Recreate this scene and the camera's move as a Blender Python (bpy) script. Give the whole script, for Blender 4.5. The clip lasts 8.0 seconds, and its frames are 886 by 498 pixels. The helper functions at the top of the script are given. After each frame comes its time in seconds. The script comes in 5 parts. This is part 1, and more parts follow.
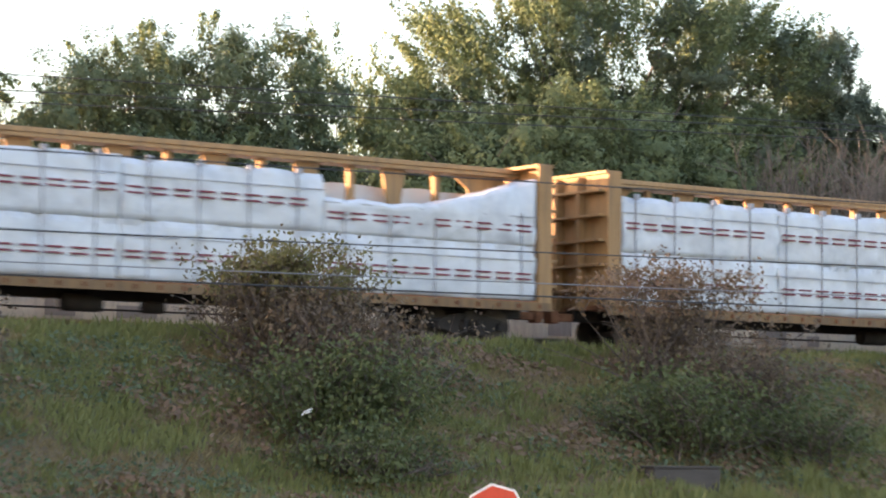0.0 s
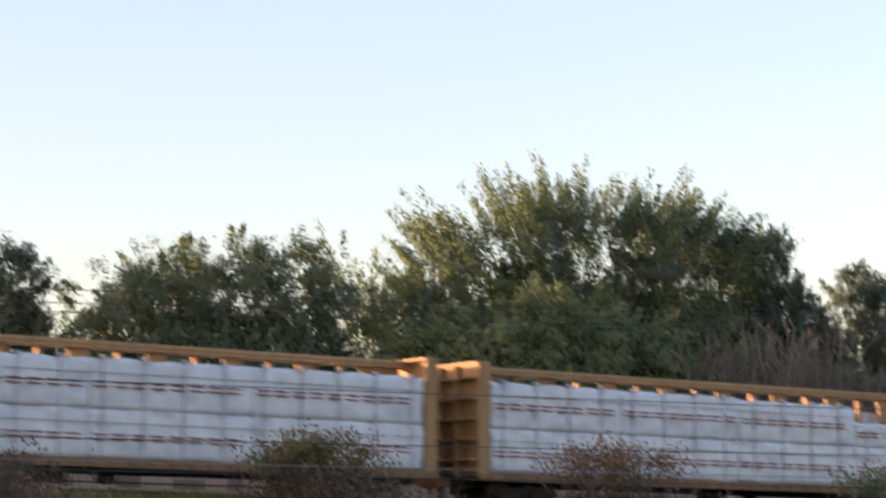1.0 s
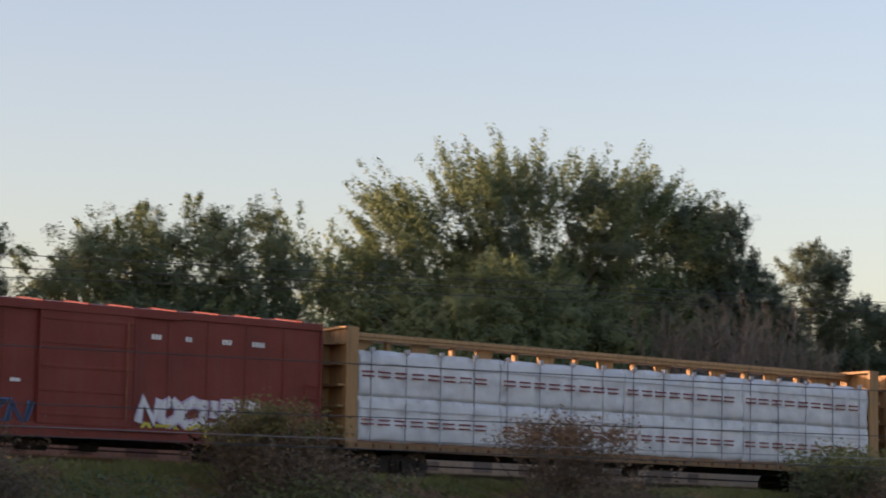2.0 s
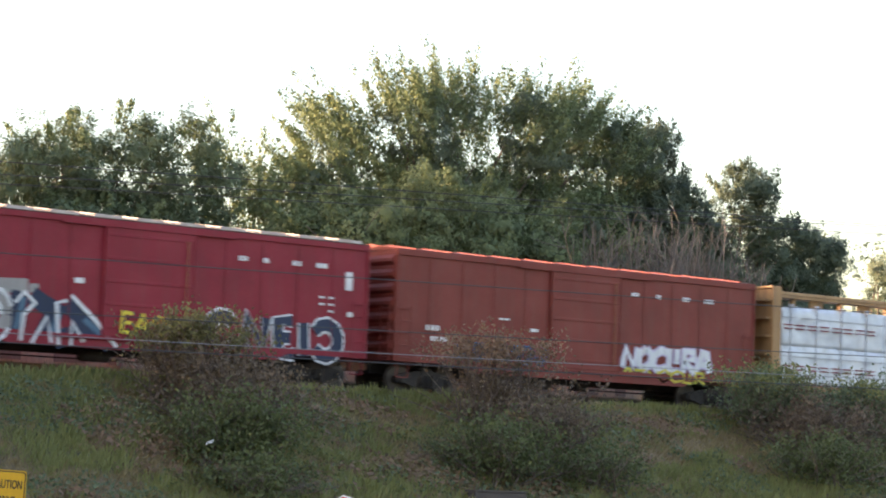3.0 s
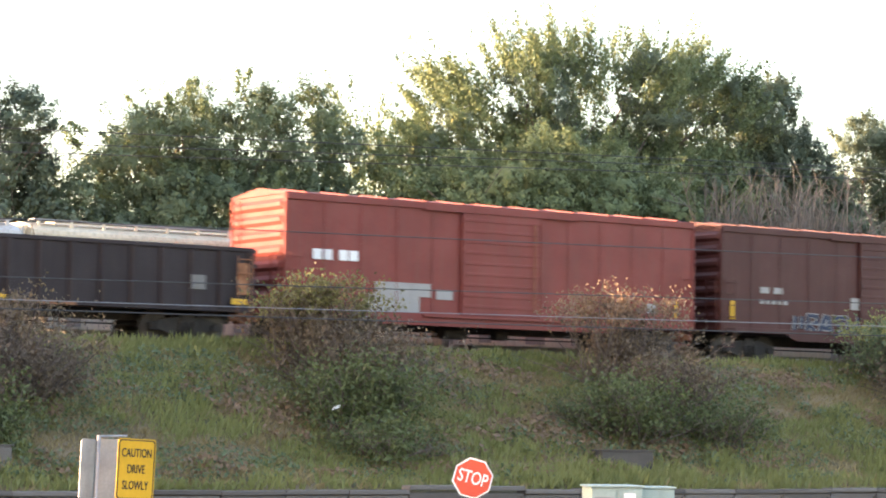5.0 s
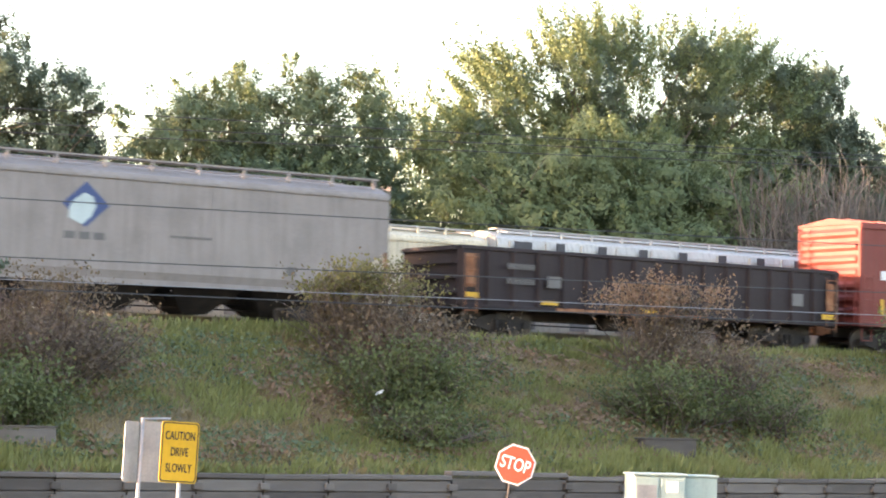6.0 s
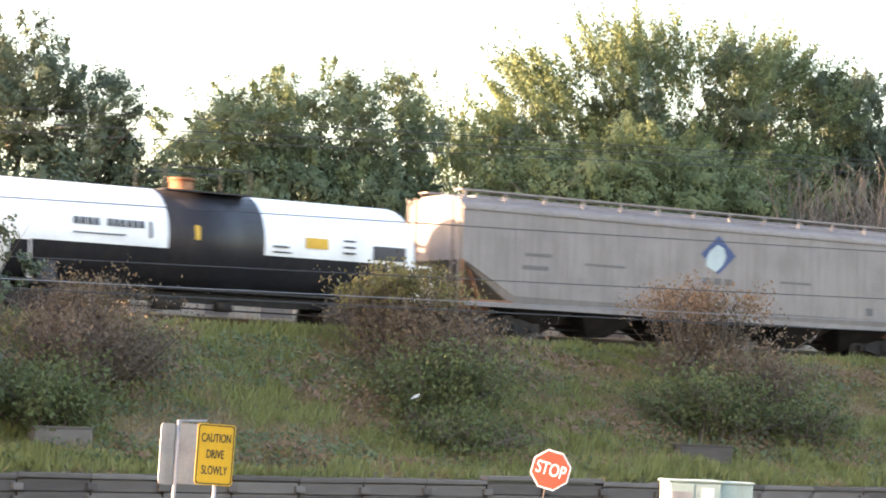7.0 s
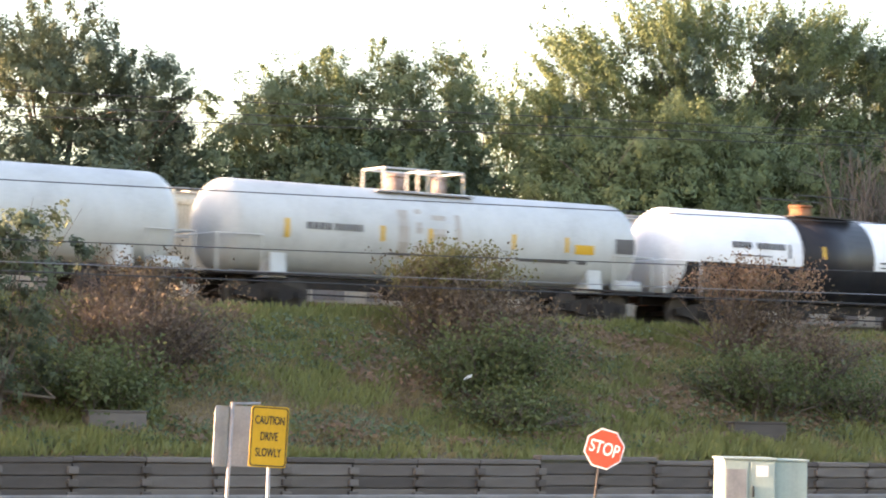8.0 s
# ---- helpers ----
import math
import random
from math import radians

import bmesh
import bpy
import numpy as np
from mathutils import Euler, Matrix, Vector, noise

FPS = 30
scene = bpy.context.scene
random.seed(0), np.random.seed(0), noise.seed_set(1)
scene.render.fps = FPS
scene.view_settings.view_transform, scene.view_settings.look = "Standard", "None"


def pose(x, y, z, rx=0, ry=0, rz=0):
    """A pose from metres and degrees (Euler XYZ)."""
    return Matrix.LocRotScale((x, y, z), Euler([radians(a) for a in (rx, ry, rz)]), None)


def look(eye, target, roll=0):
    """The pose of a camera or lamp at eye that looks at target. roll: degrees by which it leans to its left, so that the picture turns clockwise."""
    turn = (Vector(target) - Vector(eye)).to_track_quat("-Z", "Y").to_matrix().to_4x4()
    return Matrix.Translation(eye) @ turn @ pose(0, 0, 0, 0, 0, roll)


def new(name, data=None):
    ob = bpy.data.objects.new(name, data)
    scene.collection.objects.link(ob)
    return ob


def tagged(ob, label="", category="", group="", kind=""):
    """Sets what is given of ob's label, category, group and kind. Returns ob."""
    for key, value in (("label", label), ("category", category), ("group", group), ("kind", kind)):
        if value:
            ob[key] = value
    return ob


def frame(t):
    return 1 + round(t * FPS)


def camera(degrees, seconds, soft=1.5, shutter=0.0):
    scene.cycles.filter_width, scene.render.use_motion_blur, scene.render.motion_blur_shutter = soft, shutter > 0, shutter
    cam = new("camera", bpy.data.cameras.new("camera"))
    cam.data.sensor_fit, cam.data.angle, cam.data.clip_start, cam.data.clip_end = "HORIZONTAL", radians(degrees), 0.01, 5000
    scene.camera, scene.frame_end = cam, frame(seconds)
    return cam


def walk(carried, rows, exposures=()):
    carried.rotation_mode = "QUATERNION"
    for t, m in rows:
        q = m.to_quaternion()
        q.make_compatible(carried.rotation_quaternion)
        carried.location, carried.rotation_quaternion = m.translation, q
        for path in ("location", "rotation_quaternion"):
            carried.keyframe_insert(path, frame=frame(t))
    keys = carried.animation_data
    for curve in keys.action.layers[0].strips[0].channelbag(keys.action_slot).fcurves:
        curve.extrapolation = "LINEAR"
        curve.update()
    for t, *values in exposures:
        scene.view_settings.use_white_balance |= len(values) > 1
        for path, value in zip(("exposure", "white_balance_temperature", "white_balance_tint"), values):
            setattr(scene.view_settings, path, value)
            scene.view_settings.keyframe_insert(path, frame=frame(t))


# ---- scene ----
cam = camera(20.2, 8.0, soft=1.9, shutter=0.22)
EYE = 2.4
# seconds, compass turn from +Y towards +X, tilt up, roll clockwise, metres ahead of the usual stand
LOOKS = [
    (0.0, 34.985, 4.445, 0.60, 15.3), (0.1, 35.160, 4.240, 0.00, 11.5), (0.2, 35.490, 4.725, -0.53, 7.7), (0.3, 35.755, 4.840, -0.52, 3.9),
    (0.4, 35.975, 4.870, -0.50, 0.1), (0.5, 36.217, 4.898, -0.50, 0), (0.6, 36.361, 5.080, -0.34, 0), (0.7, 36.560, 5.720, -0.19, 0),
    (0.8, 36.461, 6.288, -0.03, 0), (0.9, 36.041, 6.894, 0.12, 0), (1.0, 35.170, 7.759, 0.28, 0), (1.1, 34.448, 8.215, 0.55, 0),
    (1.2, 33.519, 8.268, 0.82, 0), (1.3, 32.954, 8.043, 1.10, 0), (1.4, 32.286, 7.825, 1.37, 0), (1.5, 31.834, 7.715, 1.64, 0),
    (1.6, 32.000, 7.693, 1.54, 0), (1.7, 32.926, 7.728, 1.44, 0), (1.8, 34.191, 7.506, 1.34, 0), (1.9, 35.325, 7.188, 1.24, 0),
    (2.0, 36.189, 7.134, 1.14, 0), (2.1, 37.020, 7.000, 1.30, 0), (2.2, 37.612, 6.582, 1.46, 0), (2.7, 37.90, 5.35, 1.85, 0),
    (3.3, 37.620, 5.074, 2.04, 0), (3.5, 37.373, 5.282, 2.04, 0), (3.6, 37.358, 5.420, 2.07, 0), (3.7, 37.485, 5.600, 2.10, 0),
    (3.8, 37.666, 5.422, 2.13, 0), (4.0, 37.583, 4.613, 2.19, 0), (4.1, 36.960, 4.320, 1.37, 0), (4.2, 36.155, 4.188, 0.55, 0),
    (4.75, 35.2, 4.15, 0.66, 0), (5.3, 34.777, 4.142, 0.82, 0), (5.5, 34.275, 3.998, 0.86, 0), (5.7, 33.950, 3.895, 1.08, 0),
    (6.0, 34.024, 3.842, 1.40, 0), (6.2, 33.936, 4.000, 1.54, 0), (6.5, 33.430, 3.993, 1.76, 0), (6.7, 33.231, 3.970, 1.81, 0),
    (7.0, 33.167, 3.920, 1.89, 0), (7.2, 33.150, 3.880, 1.77, 0), (7.5, 32.947, 3.717, 1.59, 0), (8.0, 31.999, 3.434, 1.31, 0),
]


def view(yaw, tilt, roll, ahead):
    y, p = radians(yaw), radians(tilt)
    way = Vector((math.sin(y) * math.cos(p), math.cos(y) * math.cos(p), math.sin(p)))
    eye = Vector((0, 0, EYE)) + Vector((way.x, way.y, 0)) * ahead
    return look(eye, eye + way * 60, roll)


walk(cam, [(t, view(*r)) for t, *r in LOOKS],
     exposures=[(0.0, 2.85, 6620, 28), (0.5, 2.95, 6580, 27), (0.8, 2.43, 6560, 30), (1.0, 1.94, 6560, 33), (1.2, 1.54, 6560, 34), (1.5, 1.38, 6600, 34), (1.8, 1.34, 6600, 34),
                (2.2, 1.66, 6560, 33), (2.8, 2.45, 6480, 28), (3.3, 2.95, 6430, 25), (4.2, 3.05, 6460, 25), (5.3, 3.52, 6780, 27), (6.5, 3.56, 6780, 27), (7.3, 3.38, 6780, 27), (8.0, 3.16, 6780, 28)])

# ---- light ----
SUN_TURN, SUN_UP = -66, 5.6
world = bpy.data.worlds.new("sky")
scene.world = world
world.use_nodes = True
wn, wl = world.node_tree.nodes, world.node_tree.links
sky = wn.new("ShaderNodeTexSky")
sky.sky_type, sky.sun_disc = "NISHITA", False
sky.sun_elevation, sky.sun_rotation = radians(SUN_UP), radians(SUN_TURN)
sky.air_density, sky.dust_density, sky.ozone_density = 1.0, 2.0, 1.15
wn["Background"].inputs["Strength"].default_value = 0.15
wl.new(sky.outputs[0], wn["Background"].inputs["Color"])
sun = new("sun", bpy.data.lights.new("sun", "SUN"))
sun.data.energy, sun.data.angle, sun.data.color = 3.1, radians(0.6), (1.0, 0.73, 0.46)
to_sun = Vector((math.sin(radians(SUN_TURN)), math.cos(radians(SUN_TURN)), math.tan(radians(SUN_UP))))
sun.matrix_world = look(to_sun * 200, (0, 0, 0))

# ---- materials ----


def material(name, colours, rough=0.6, metal=0.0, scale=2.0, fine=25.0, bump=0.15, spread=0.5, stretch=(1, 1, 1), by="object", coat=0.0, through_light=0.0, grime=0.0, gloss=0.5, vary=0.55):
    """Colours mixed by two scales of noise (and by piece or island where asked), with fine relief."""
    m = bpy.data.materials.new(name)
    m.use_nodes = True
    n, l = m.node_tree.nodes, m.node_tree.links
    b = n["Principled BSDF"]
    b.inputs["Roughness"].default_value, b.inputs["Metallic"].default_value, b.inputs["Coat Weight"].default_value = rough, metal, coat
    b.inputs["Specular IOR Level"].default_value = gloss
    co, mp = n.new("ShaderNodeTexCoord"), n.new("ShaderNodeMapping")
    mp.inputs["Scale"].default_value = stretch
    l.new(co.outputs["Object"], mp.inputs["Vector"])
    big, small = n.new("ShaderNodeTexNoise"), n.new("ShaderNodeTexNoise")
    for t, s in ((big, scale), (small, fine)):
        t.inputs["Scale"].default_value, t.inputs["Detail"].default_value = s, 4
        l.new(mp.outputs[0], t.inputs["Vector"])
    mix = n.new("ShaderNodeMath")
    mix.operation = "MULTIPLY_ADD"
    l.new(small.outputs["Fac"], mix.inputs[0])
    mix.inputs[1].default_value = 0.45
    half = n.new("ShaderNodeMath")
    half.operation = "MULTIPLY_ADD"
    l.new(big.outputs["Fac"], half.inputs[0])
    half.inputs[1].default_value, half.inputs[2].default_value = 1.1, -0.27
    l.new(half.outputs[0], mix.inputs[2])
    fac = mix.outputs[0]
    if by in ("island", "random"):
        src = n.new("ShaderNodeNewGeometry").outputs["Random Per Island"] if by == "island" else n.new("ShaderNodeObjectInfo").outputs["Random"]
        k = n.new("ShaderNodeMix")
        k.data_type = "FLOAT"
        k.inputs["Factor"].default_value = vary
        l.new(fac, k.inputs[2]), l.new(src, k.inputs[3])
        fac = k.outputs[0]
    ramp = n.new("ShaderNodeValToRGB")
    e = ramp.color_ramp.elements
    while len(e) < len(colours):
        e.new(0.5)
    for i, c in enumerate(colours):
        e[i].position = 0.5 + spread * (i / max(1, len(colours) - 1) - 0.5)
        e[i].color = (*c, 1)
    l.new(fac, ramp.inputs[0])
    col = ramp.outputs[0]
    if grime:
        # rain streaks and road dust, running down the sides
        mp2, st = n.new("ShaderNodeMapping"), n.new("ShaderNodeTexNoise")
        mp2.inputs["Scale"].default_value = (5.0, 5.0, 0.35)
        st.inputs["Scale"].default_value, st.inputs["Detail"].default_value = 1.6, 6
        l.new(co.outputs["Object"], mp2.inputs["Vector"]), l.new(mp2.outputs[0], st.inputs["Vector"])
        rr = n.new("ShaderNodeValToRGB")
        rr.color_ramp.elements[0].position, rr.color_ramp.elements[1].position = 0.45, 0.75
        l.new(st.outputs["Fac"], rr.inputs[0])
        g = n.new("ShaderNodeMath")
        g.operation = "MULTIPLY"
        g.inputs[1].default_value = grime
        l.new(rr.outputs[0], g.inputs[0])
        cm = n.new("ShaderNodeMix")
        cm.data_type = "RGBA"
        l.new(g.outputs[0], cm.inputs[0]), l.new(col, cm.inputs[6])
        cm.inputs[7].default_value = (0.11, 0.085, 0.065, 1)
        col = cm.outputs[2]
    l.new(col, b.inputs["Base Color"])
    if bump:
        bp = n.new("ShaderNodeBump")
        bp.inputs["Strength"].default_value, bp.inputs["Distance"].default_value = bump, 0.02
        l.new(small.outputs["Fac"], bp.inputs["Height"]), l.new(bp.outputs[0], b.inputs["Normal"])
    if through_light:
        tr, ad = n.new("ShaderNodeBsdfTranslucent"), n.new("ShaderNodeMixShader")
        l.new(col, tr.inputs["Color"])
        ad.inputs[0].default_value = through_light
        l.new(b.outputs[0], ad.inputs[1]), l.new(tr.outputs[0], ad.inputs[2])
        l.new(ad.outputs[0], n["Material Output"].inputs["Surface"])
    return m


def paint(name, c, rough=0.55, dark=0.75, grime=0.45, metal=0.0):
    return material(name, [tuple(v * dark for v in c), c, tuple(min(1, v * 1.12 + 0.01) for v in c)], rough, metal, 0.8, 14, 0.06, 0.8, grime=grime, gloss=0.28)


M = dict(
    yellow=paint("yellow_car_paint", (0.365, 0.217, 0.098), 0.6, grime=0.55),
    wrap=material("white_lumber_wrap", [(0.42, 0.46, 0.51), (0.59, 0.63, 0.67), (0.68, 0.71, 0.74)], 0.4, 0, 1.1, 4.0, 0.9, 0.8),
    sill=paint("rust_stained_yellow", (0.24, 0.145, 0.07), 0.7, grime=0.7),
    faded=paint("faded_lettering", (0.15, 0.145, 0.14), 0.7, grime=0.3),
    spill=paint("tan_spill", (0.43, 0.395, 0.35), 0.6, grime=0.3),
    ink=paint("wrap_print", (0.22, 0.05, 0.07), 0.6, grime=0),
    strap=paint("strap", (0.34, 0.36, 0.40), 0.5, grime=0),
    brown_red=paint("brown_red_paint", (0.19, 0.034, 0.024), grime=0.2),
    bright_red=paint("crimson_paint", (0.235, 0.015, 0.028), grime=0.16),
    dark_brown=paint("dark_brown_paint", (0.066, 0.018, 0.015), grime=0.10),
    orange_red=paint("orange_red_paint", (0.19, 0.038, 0.030), grime=0.2),
    black_paint=paint("black_gondola_paint", (0.026, 0.018, 0.020), 0.65, grime=0.10),
    grey_hopper=paint("grey_hopper_paint", (0.246, 0.219, 0.205), 0.55, grime=0.35),
    beige=paint("beige_hopper_paint", (0.60, 0.52, 0.38), 0.5, grime=0.35),
    cream=paint("lightened_cream_paint", (0.80, 0.74, 0.60), 0.5, grime=0.25),
    pale=paint("pale_grey_paint", (0.47, 0.46, 0.43), 0.5, grime=0.35),
    white_tank=paint("white_tank_paint", (0.80, 0.81, 0.82), 0.4, grime=0.04),
    old_tank=paint("weathered_white_tank", (0.50, 0.515, 0.50), 0.45, grime=0.10),
    tank_black=paint("black_tank_paint", (0.018, 0.019, 0.024), 0.4, grime=0.15),
    rust=material("rusty_steel", [(0.16, 0.07, 0.035), (0.28, 0.12, 0.06), (0.36, 0.19, 0.10)], 0.85, 0.2, 3, 30, 0.3),
    valve=material("rust_stained_housing", [(0.17, 0.10, 0.075), (0.30, 0.22, 0.19), (0.42, 0.36, 0.33)], 0.75, 0.1, 3, 22, 0.2, 0.7),
    steel=material("dark_truck_steel", [(0.018, 0.016, 0.015), (0.032, 0.027, 0.024), (0.055, 0.043, 0.035)], 0.75, 0.3, 3, 25, 0.2),
    tread=material("wheel_steel", [(0.045, 0.038, 0.034), (0.085, 0.07, 0.06)], 0.6, 0.4, 3, 20, 0.05),
    roof=material("galvanised_roof", [(0.30, 0.22, 0.20), (0.42, 0.36, 0.33), (0.5, 0.46, 0.43)], 0.55, 0.4, 2, 20, 0.1),
    lettering=paint("white_lettering", (0.72, 0.72, 0.72), 0.6, grime=0.2),
    dark_mark=paint("dark_lettering", (0.06, 0.06, 0.065), 0.6, grime=0.1),
    reflector=paint("yellow_reflector", (0.62, 0.36, 0.03), 0.4, grime=0.1),
    soft_mark=paint("worn_lettering", (0.125, 0.12, 0.118), 0.65, grime=0.2),
    blue=paint("blue_mark", (0.045, 0.075, 0.18), 0.5, grime=0.1),
    teal=paint("teal_mark", (0.42, 0.50, 0.50), 0.5, grime=0.1),
    spray_white=paint("white_spray", (0.66, 0.68, 0.70), 0.6, grime=0.25),
    spray_navy=paint("navy_spray", (0.022, 0.035, 0.07), 0.6, grime=0.1),
    spray_teal=paint("blue_grey_spray", (0.08, 0.15, 0.22), 0.6, grime=0.1),
    spray_green=paint("green_spray", (0.20, 0.30, 0.14), 0.6, grime=0.2),
    spray_yellow=paint("yellow_spray", (0.62, 0.50, 0.05), 0.6, grime=0.2),
    spray_blue=paint("bright_blue_spray", (0.05, 0.22, 0.46), 0.6, grime=0.2),
    spray_lilac=paint("lilac_spray", (0.52, 0.45, 0.62), 0.6, grime=0.2),
    spray_grey=paint("grey_spray", (0.30, 0.29, 0.28), 0.6, grime=0.2),
    ballast=material("ballast", [(0.07, 0.062, 0.055), (0.14, 0.125, 0.11), (0.22, 0.20, 0.18)], 0.95, 0, 1.5, 18, 0.9),
    soil=material("bank_soil", [(0.085, 0.08, 0.04), (0.15, 0.115, 0.064), (0.235, 0.165, 0.105)], 0.95, 0, 0.5, 9, 0.8),
    asphalt=material("asphalt", [(0.045, 0.045, 0.047), (0.06, 0.06, 0.062), (0.085, 0.083, 0.08)], 0.9, 0, 0.6, 40, 0.3),
    kerb=material("pale_concrete", [(0.14, 0.135, 0.125), (0.20, 0.195, 0.18), (0.26, 0.25, 0.235)], 0.9, 0, 1, 20, 0.3),
    timber=material("weathered_grey_timber", [(0.068, 0.058, 0.052), (0.115, 0.099, 0.088), (0.165, 0.146, 0.131)], 0.9, 0, 1.2, 16, 0.5, 0.6, (1, 6, 6), "random"),
    bark=material("bark", [(0.07, 0.055, 0.04), (0.13, 0.105, 0.08), (0.19, 0.16, 0.13)], 0.95, 0, 3, 18, 0.8, 0.6, (1, 1, 0.3)),
    dry=material("dry_twigs", [(0.060, 0.046, 0.038), (0.115, 0.088, 0.072), (0.185, 0.145, 0.118)], 0.95, 0, 2, 14, 0.3, 0.7, by="island"),
    stems=material("grey_tan_stems", [(0.09, 0.075, 0.062), (0.16, 0.136, 0.115), (0.25, 0.215, 0.185)], 0.95, 0, 2, 14, 0.3, 0.8, by="island"),
    sign_red=paint("stop_red", (0.62, 0.085, 0.045), 0.35, grime=0.03),
    sign_white=paint("sign_white", (0.8, 0.8, 0.79), 0.35, grime=0.03),
    sign_yellow=paint("sign_yellow", (0.64, 0.345, 0.012), 0.35, grime=0.03),
    sign_black=paint("sign_black", (0.02, 0.02, 0.02), 0.4, grime=0),
    galvanised=material("galvanised_steel", [(0.22, 0.22, 0.225), (0.29, 0.285, 0.28), (0.36, 0.35, 0.34)], 0.5, 0.35, 3, 30, 0.05),
    cabinet=paint("pale_green_cabinet", (0.36, 0.44, 0.40), 0.45, grime=0.12),
    dark_post=material("rusty_dark_post", [(0.022, 0.02, 0.019), (0.05, 0.042, 0.038)], 0.7, 0.1, 4, 30, 0.1),
    wire=material("wire", [(0.035, 0.035, 0.035), (0.06, 0.06, 0.06)], 0.6, 0.2, 3, 30, 0),
    pale_wire=material("bare_cable", [(0.20, 0.20, 0.205), (0.28, 0.28, 0.285)], 0.45, 0.5, 3, 30, 0),
    litter=paint("litter_white", (0.8, 0.8, 0.8), 0.5, grime=0),
)


def leaves(name, dark, mid, light):
    return material(name, [dark, mid, light], 0.6, 0, 0.35, 1.2, 0, 0.9, by="island", through_light=0.27, vary=0.3, gloss=0.35)


LEAF = dict(
    deep=leaves("deep_green_leaves", (0.068, 0.094, 0.062), (0.098, 0.130, 0.079), (0.130, 0.160, 0.092)),
    green=leaves("green_leaves", (0.078, 0.110, 0.060), (0.114, 0.152, 0.078), (0.156, 0.188, 0.094)),
    # olive is raised towards yellow, with low sun put into its colour
    olive=leaves("olive_leaves", (0.094, 0.128, 0.060), (0.140, 0.182, 0.080), (0.194, 0.228, 0.100)),
    bramble=leaves("bramble_leaves", (0.064, 0.086, 0.034), (0.100, 0.126, 0.046), (0.145, 0.168, 0.060)),
    # shrub tips: golden sunlight put into the leaf colour
    gold=leaves("sunlit_gold_leaves", (0.09, 0.095, 0.035), (0.18, 0.165, 0.06), (0.28, 0.235, 0.10)),
    brown=leaves("browning_leaves", (0.075, 0.06, 0.035), (0.135, 0.10, 0.06), (0.20, 0.15, 0.09)),
    russet=leaves("dark_russet_leaves", (0.085, 0.066, 0.046), (0.138, 0.104, 0.070), (0.195, 0.150, 0.096)),
    fallen=leaves("dead_leaf_litter", (0.12, 0.075, 0.045), (0.22, 0.14, 0.085), (0.31, 0.215, 0.14)),
    grass=leaves("grass_blades", (0.134, 0.152, 0.052), (0.218, 0.230, 0.080), (0.306, 0.290, 0.124)),
    straw=leaves("straw_blades", (0.16, 0.12, 0.058), (0.28, 0.215, 0.105), (0.40, 0.32, 0.17)),
)

# ---- mesh helpers ----


def box(bm, x0, x1, y0, y1, z0, z1):
    v = [bm.verts.new((x, y, z)) for x in (x0, x1) for y in (y0, y1) for z in (z0, z1)]
    for q in ((0, 1, 3, 2), (4, 6, 7, 5), (0, 4, 5, 1), (2, 3, 7, 6), (0, 2, 6, 4), (1, 5, 7, 3)):
        bm.faces.new([v[i] for i in q])


def tube(bm, a, b, r, r2=None, seg=8, caps=True):
    a, b = Vector(a), Vector(b)
    r2 = r if r2 is None else r2
    q = (b - a).to_track_quat("Z", "Y")
    ring = [[bm.verts.new(p + q @ Vector((rr * math.cos(2 * math.pi * i / seg), rr * math.sin(2 * math.pi * i / seg), 0))) for i in range(seg)]
            for p, rr in ((a, r), (b, r2))]
    for i in range(seg):
        j = (i + 1) % seg
        f = bm.faces.new((ring[0][i], ring[0][j], ring[1][j], ring[1][i]))
        f.smooth = seg > 6
    if caps:
        bm.faces.new(ring[0][::-1]), bm.faces.new(ring[1])


def prism(bm, pts, axis, a, b):
    """A polygon drawn in the plane across the axis, drawn out from a to b along it."""
    def at(p, d):
        return {"x": (d, p[0], p[1]), "y": (p[0], d, p[1]), "z": (p[0], p[1], d)}[axis]
    r0, r1 = [bm.verts.new(at(p, a)) for p in pts], [bm.verts.new(at(p, b)) for p in pts]
    n = len(pts)
    for i in range(n):
        bm.faces.new((r0[i], r0[(i + 1) % n], r1[(i + 1) % n], r1[i]))
    bm.faces.new(r0[::-1]), bm.faces.new(r1)


def lathe(bm, profile, seg=28):
    """(x, r) pairs turned about the x axis."""
    rings = [[bm.verts.new((x, r * math.cos(2 * math.pi * i / seg), r * math.sin(2 * math.pi * i / seg))) for i in range(seg)] for x, r in profile]
    for p, q in zip(rings, rings[1:]):
        for i in range(seg):
            j = (i + 1) % seg
            bm.faces.new((p[i], p[j], q[j], q[i])).smooth = True
    bm.faces.new(rings[0][::-1]), bm.faces.new(rings[-1])


def mesh_of(name, bm, mat, bevel=0.0):
    if bevel:
        bmesh.ops.bevel(bm, geom=bm.edges[:], offset=bevel, segments=1, affect="EDGES", clamp_overlap=True)
    bmesh.ops.recalc_face_normals(bm, faces=bm.faces[:])
    me = bpy.data.meshes.new(name)
    bm.to_mesh(me)
    bm.free()
    me.materials.append(mat)
    return me


def part(name, bm, mat, parent, label="", bevel=0.0, at=None):
    ob = new(name, mesh_of(name, bm, mat, bevel))
    ob.parent = parent
    if at is not None:
        ob.matrix_basis = at
    return tagged(ob, label)


def pieces(name, mat, parent, dims, label="", bevel=0.0):
    """One part for each box."""
    for d in dims:
        boxes(name, mat, parent, [d], label, bevel)


def boxes(name, mat, parent, dims, label="", bevel=0.0):
    bm = bmesh.new()
    for d in dims:
        box(bm, *d)
    return part(name, bm, mat, parent, label, bevel)


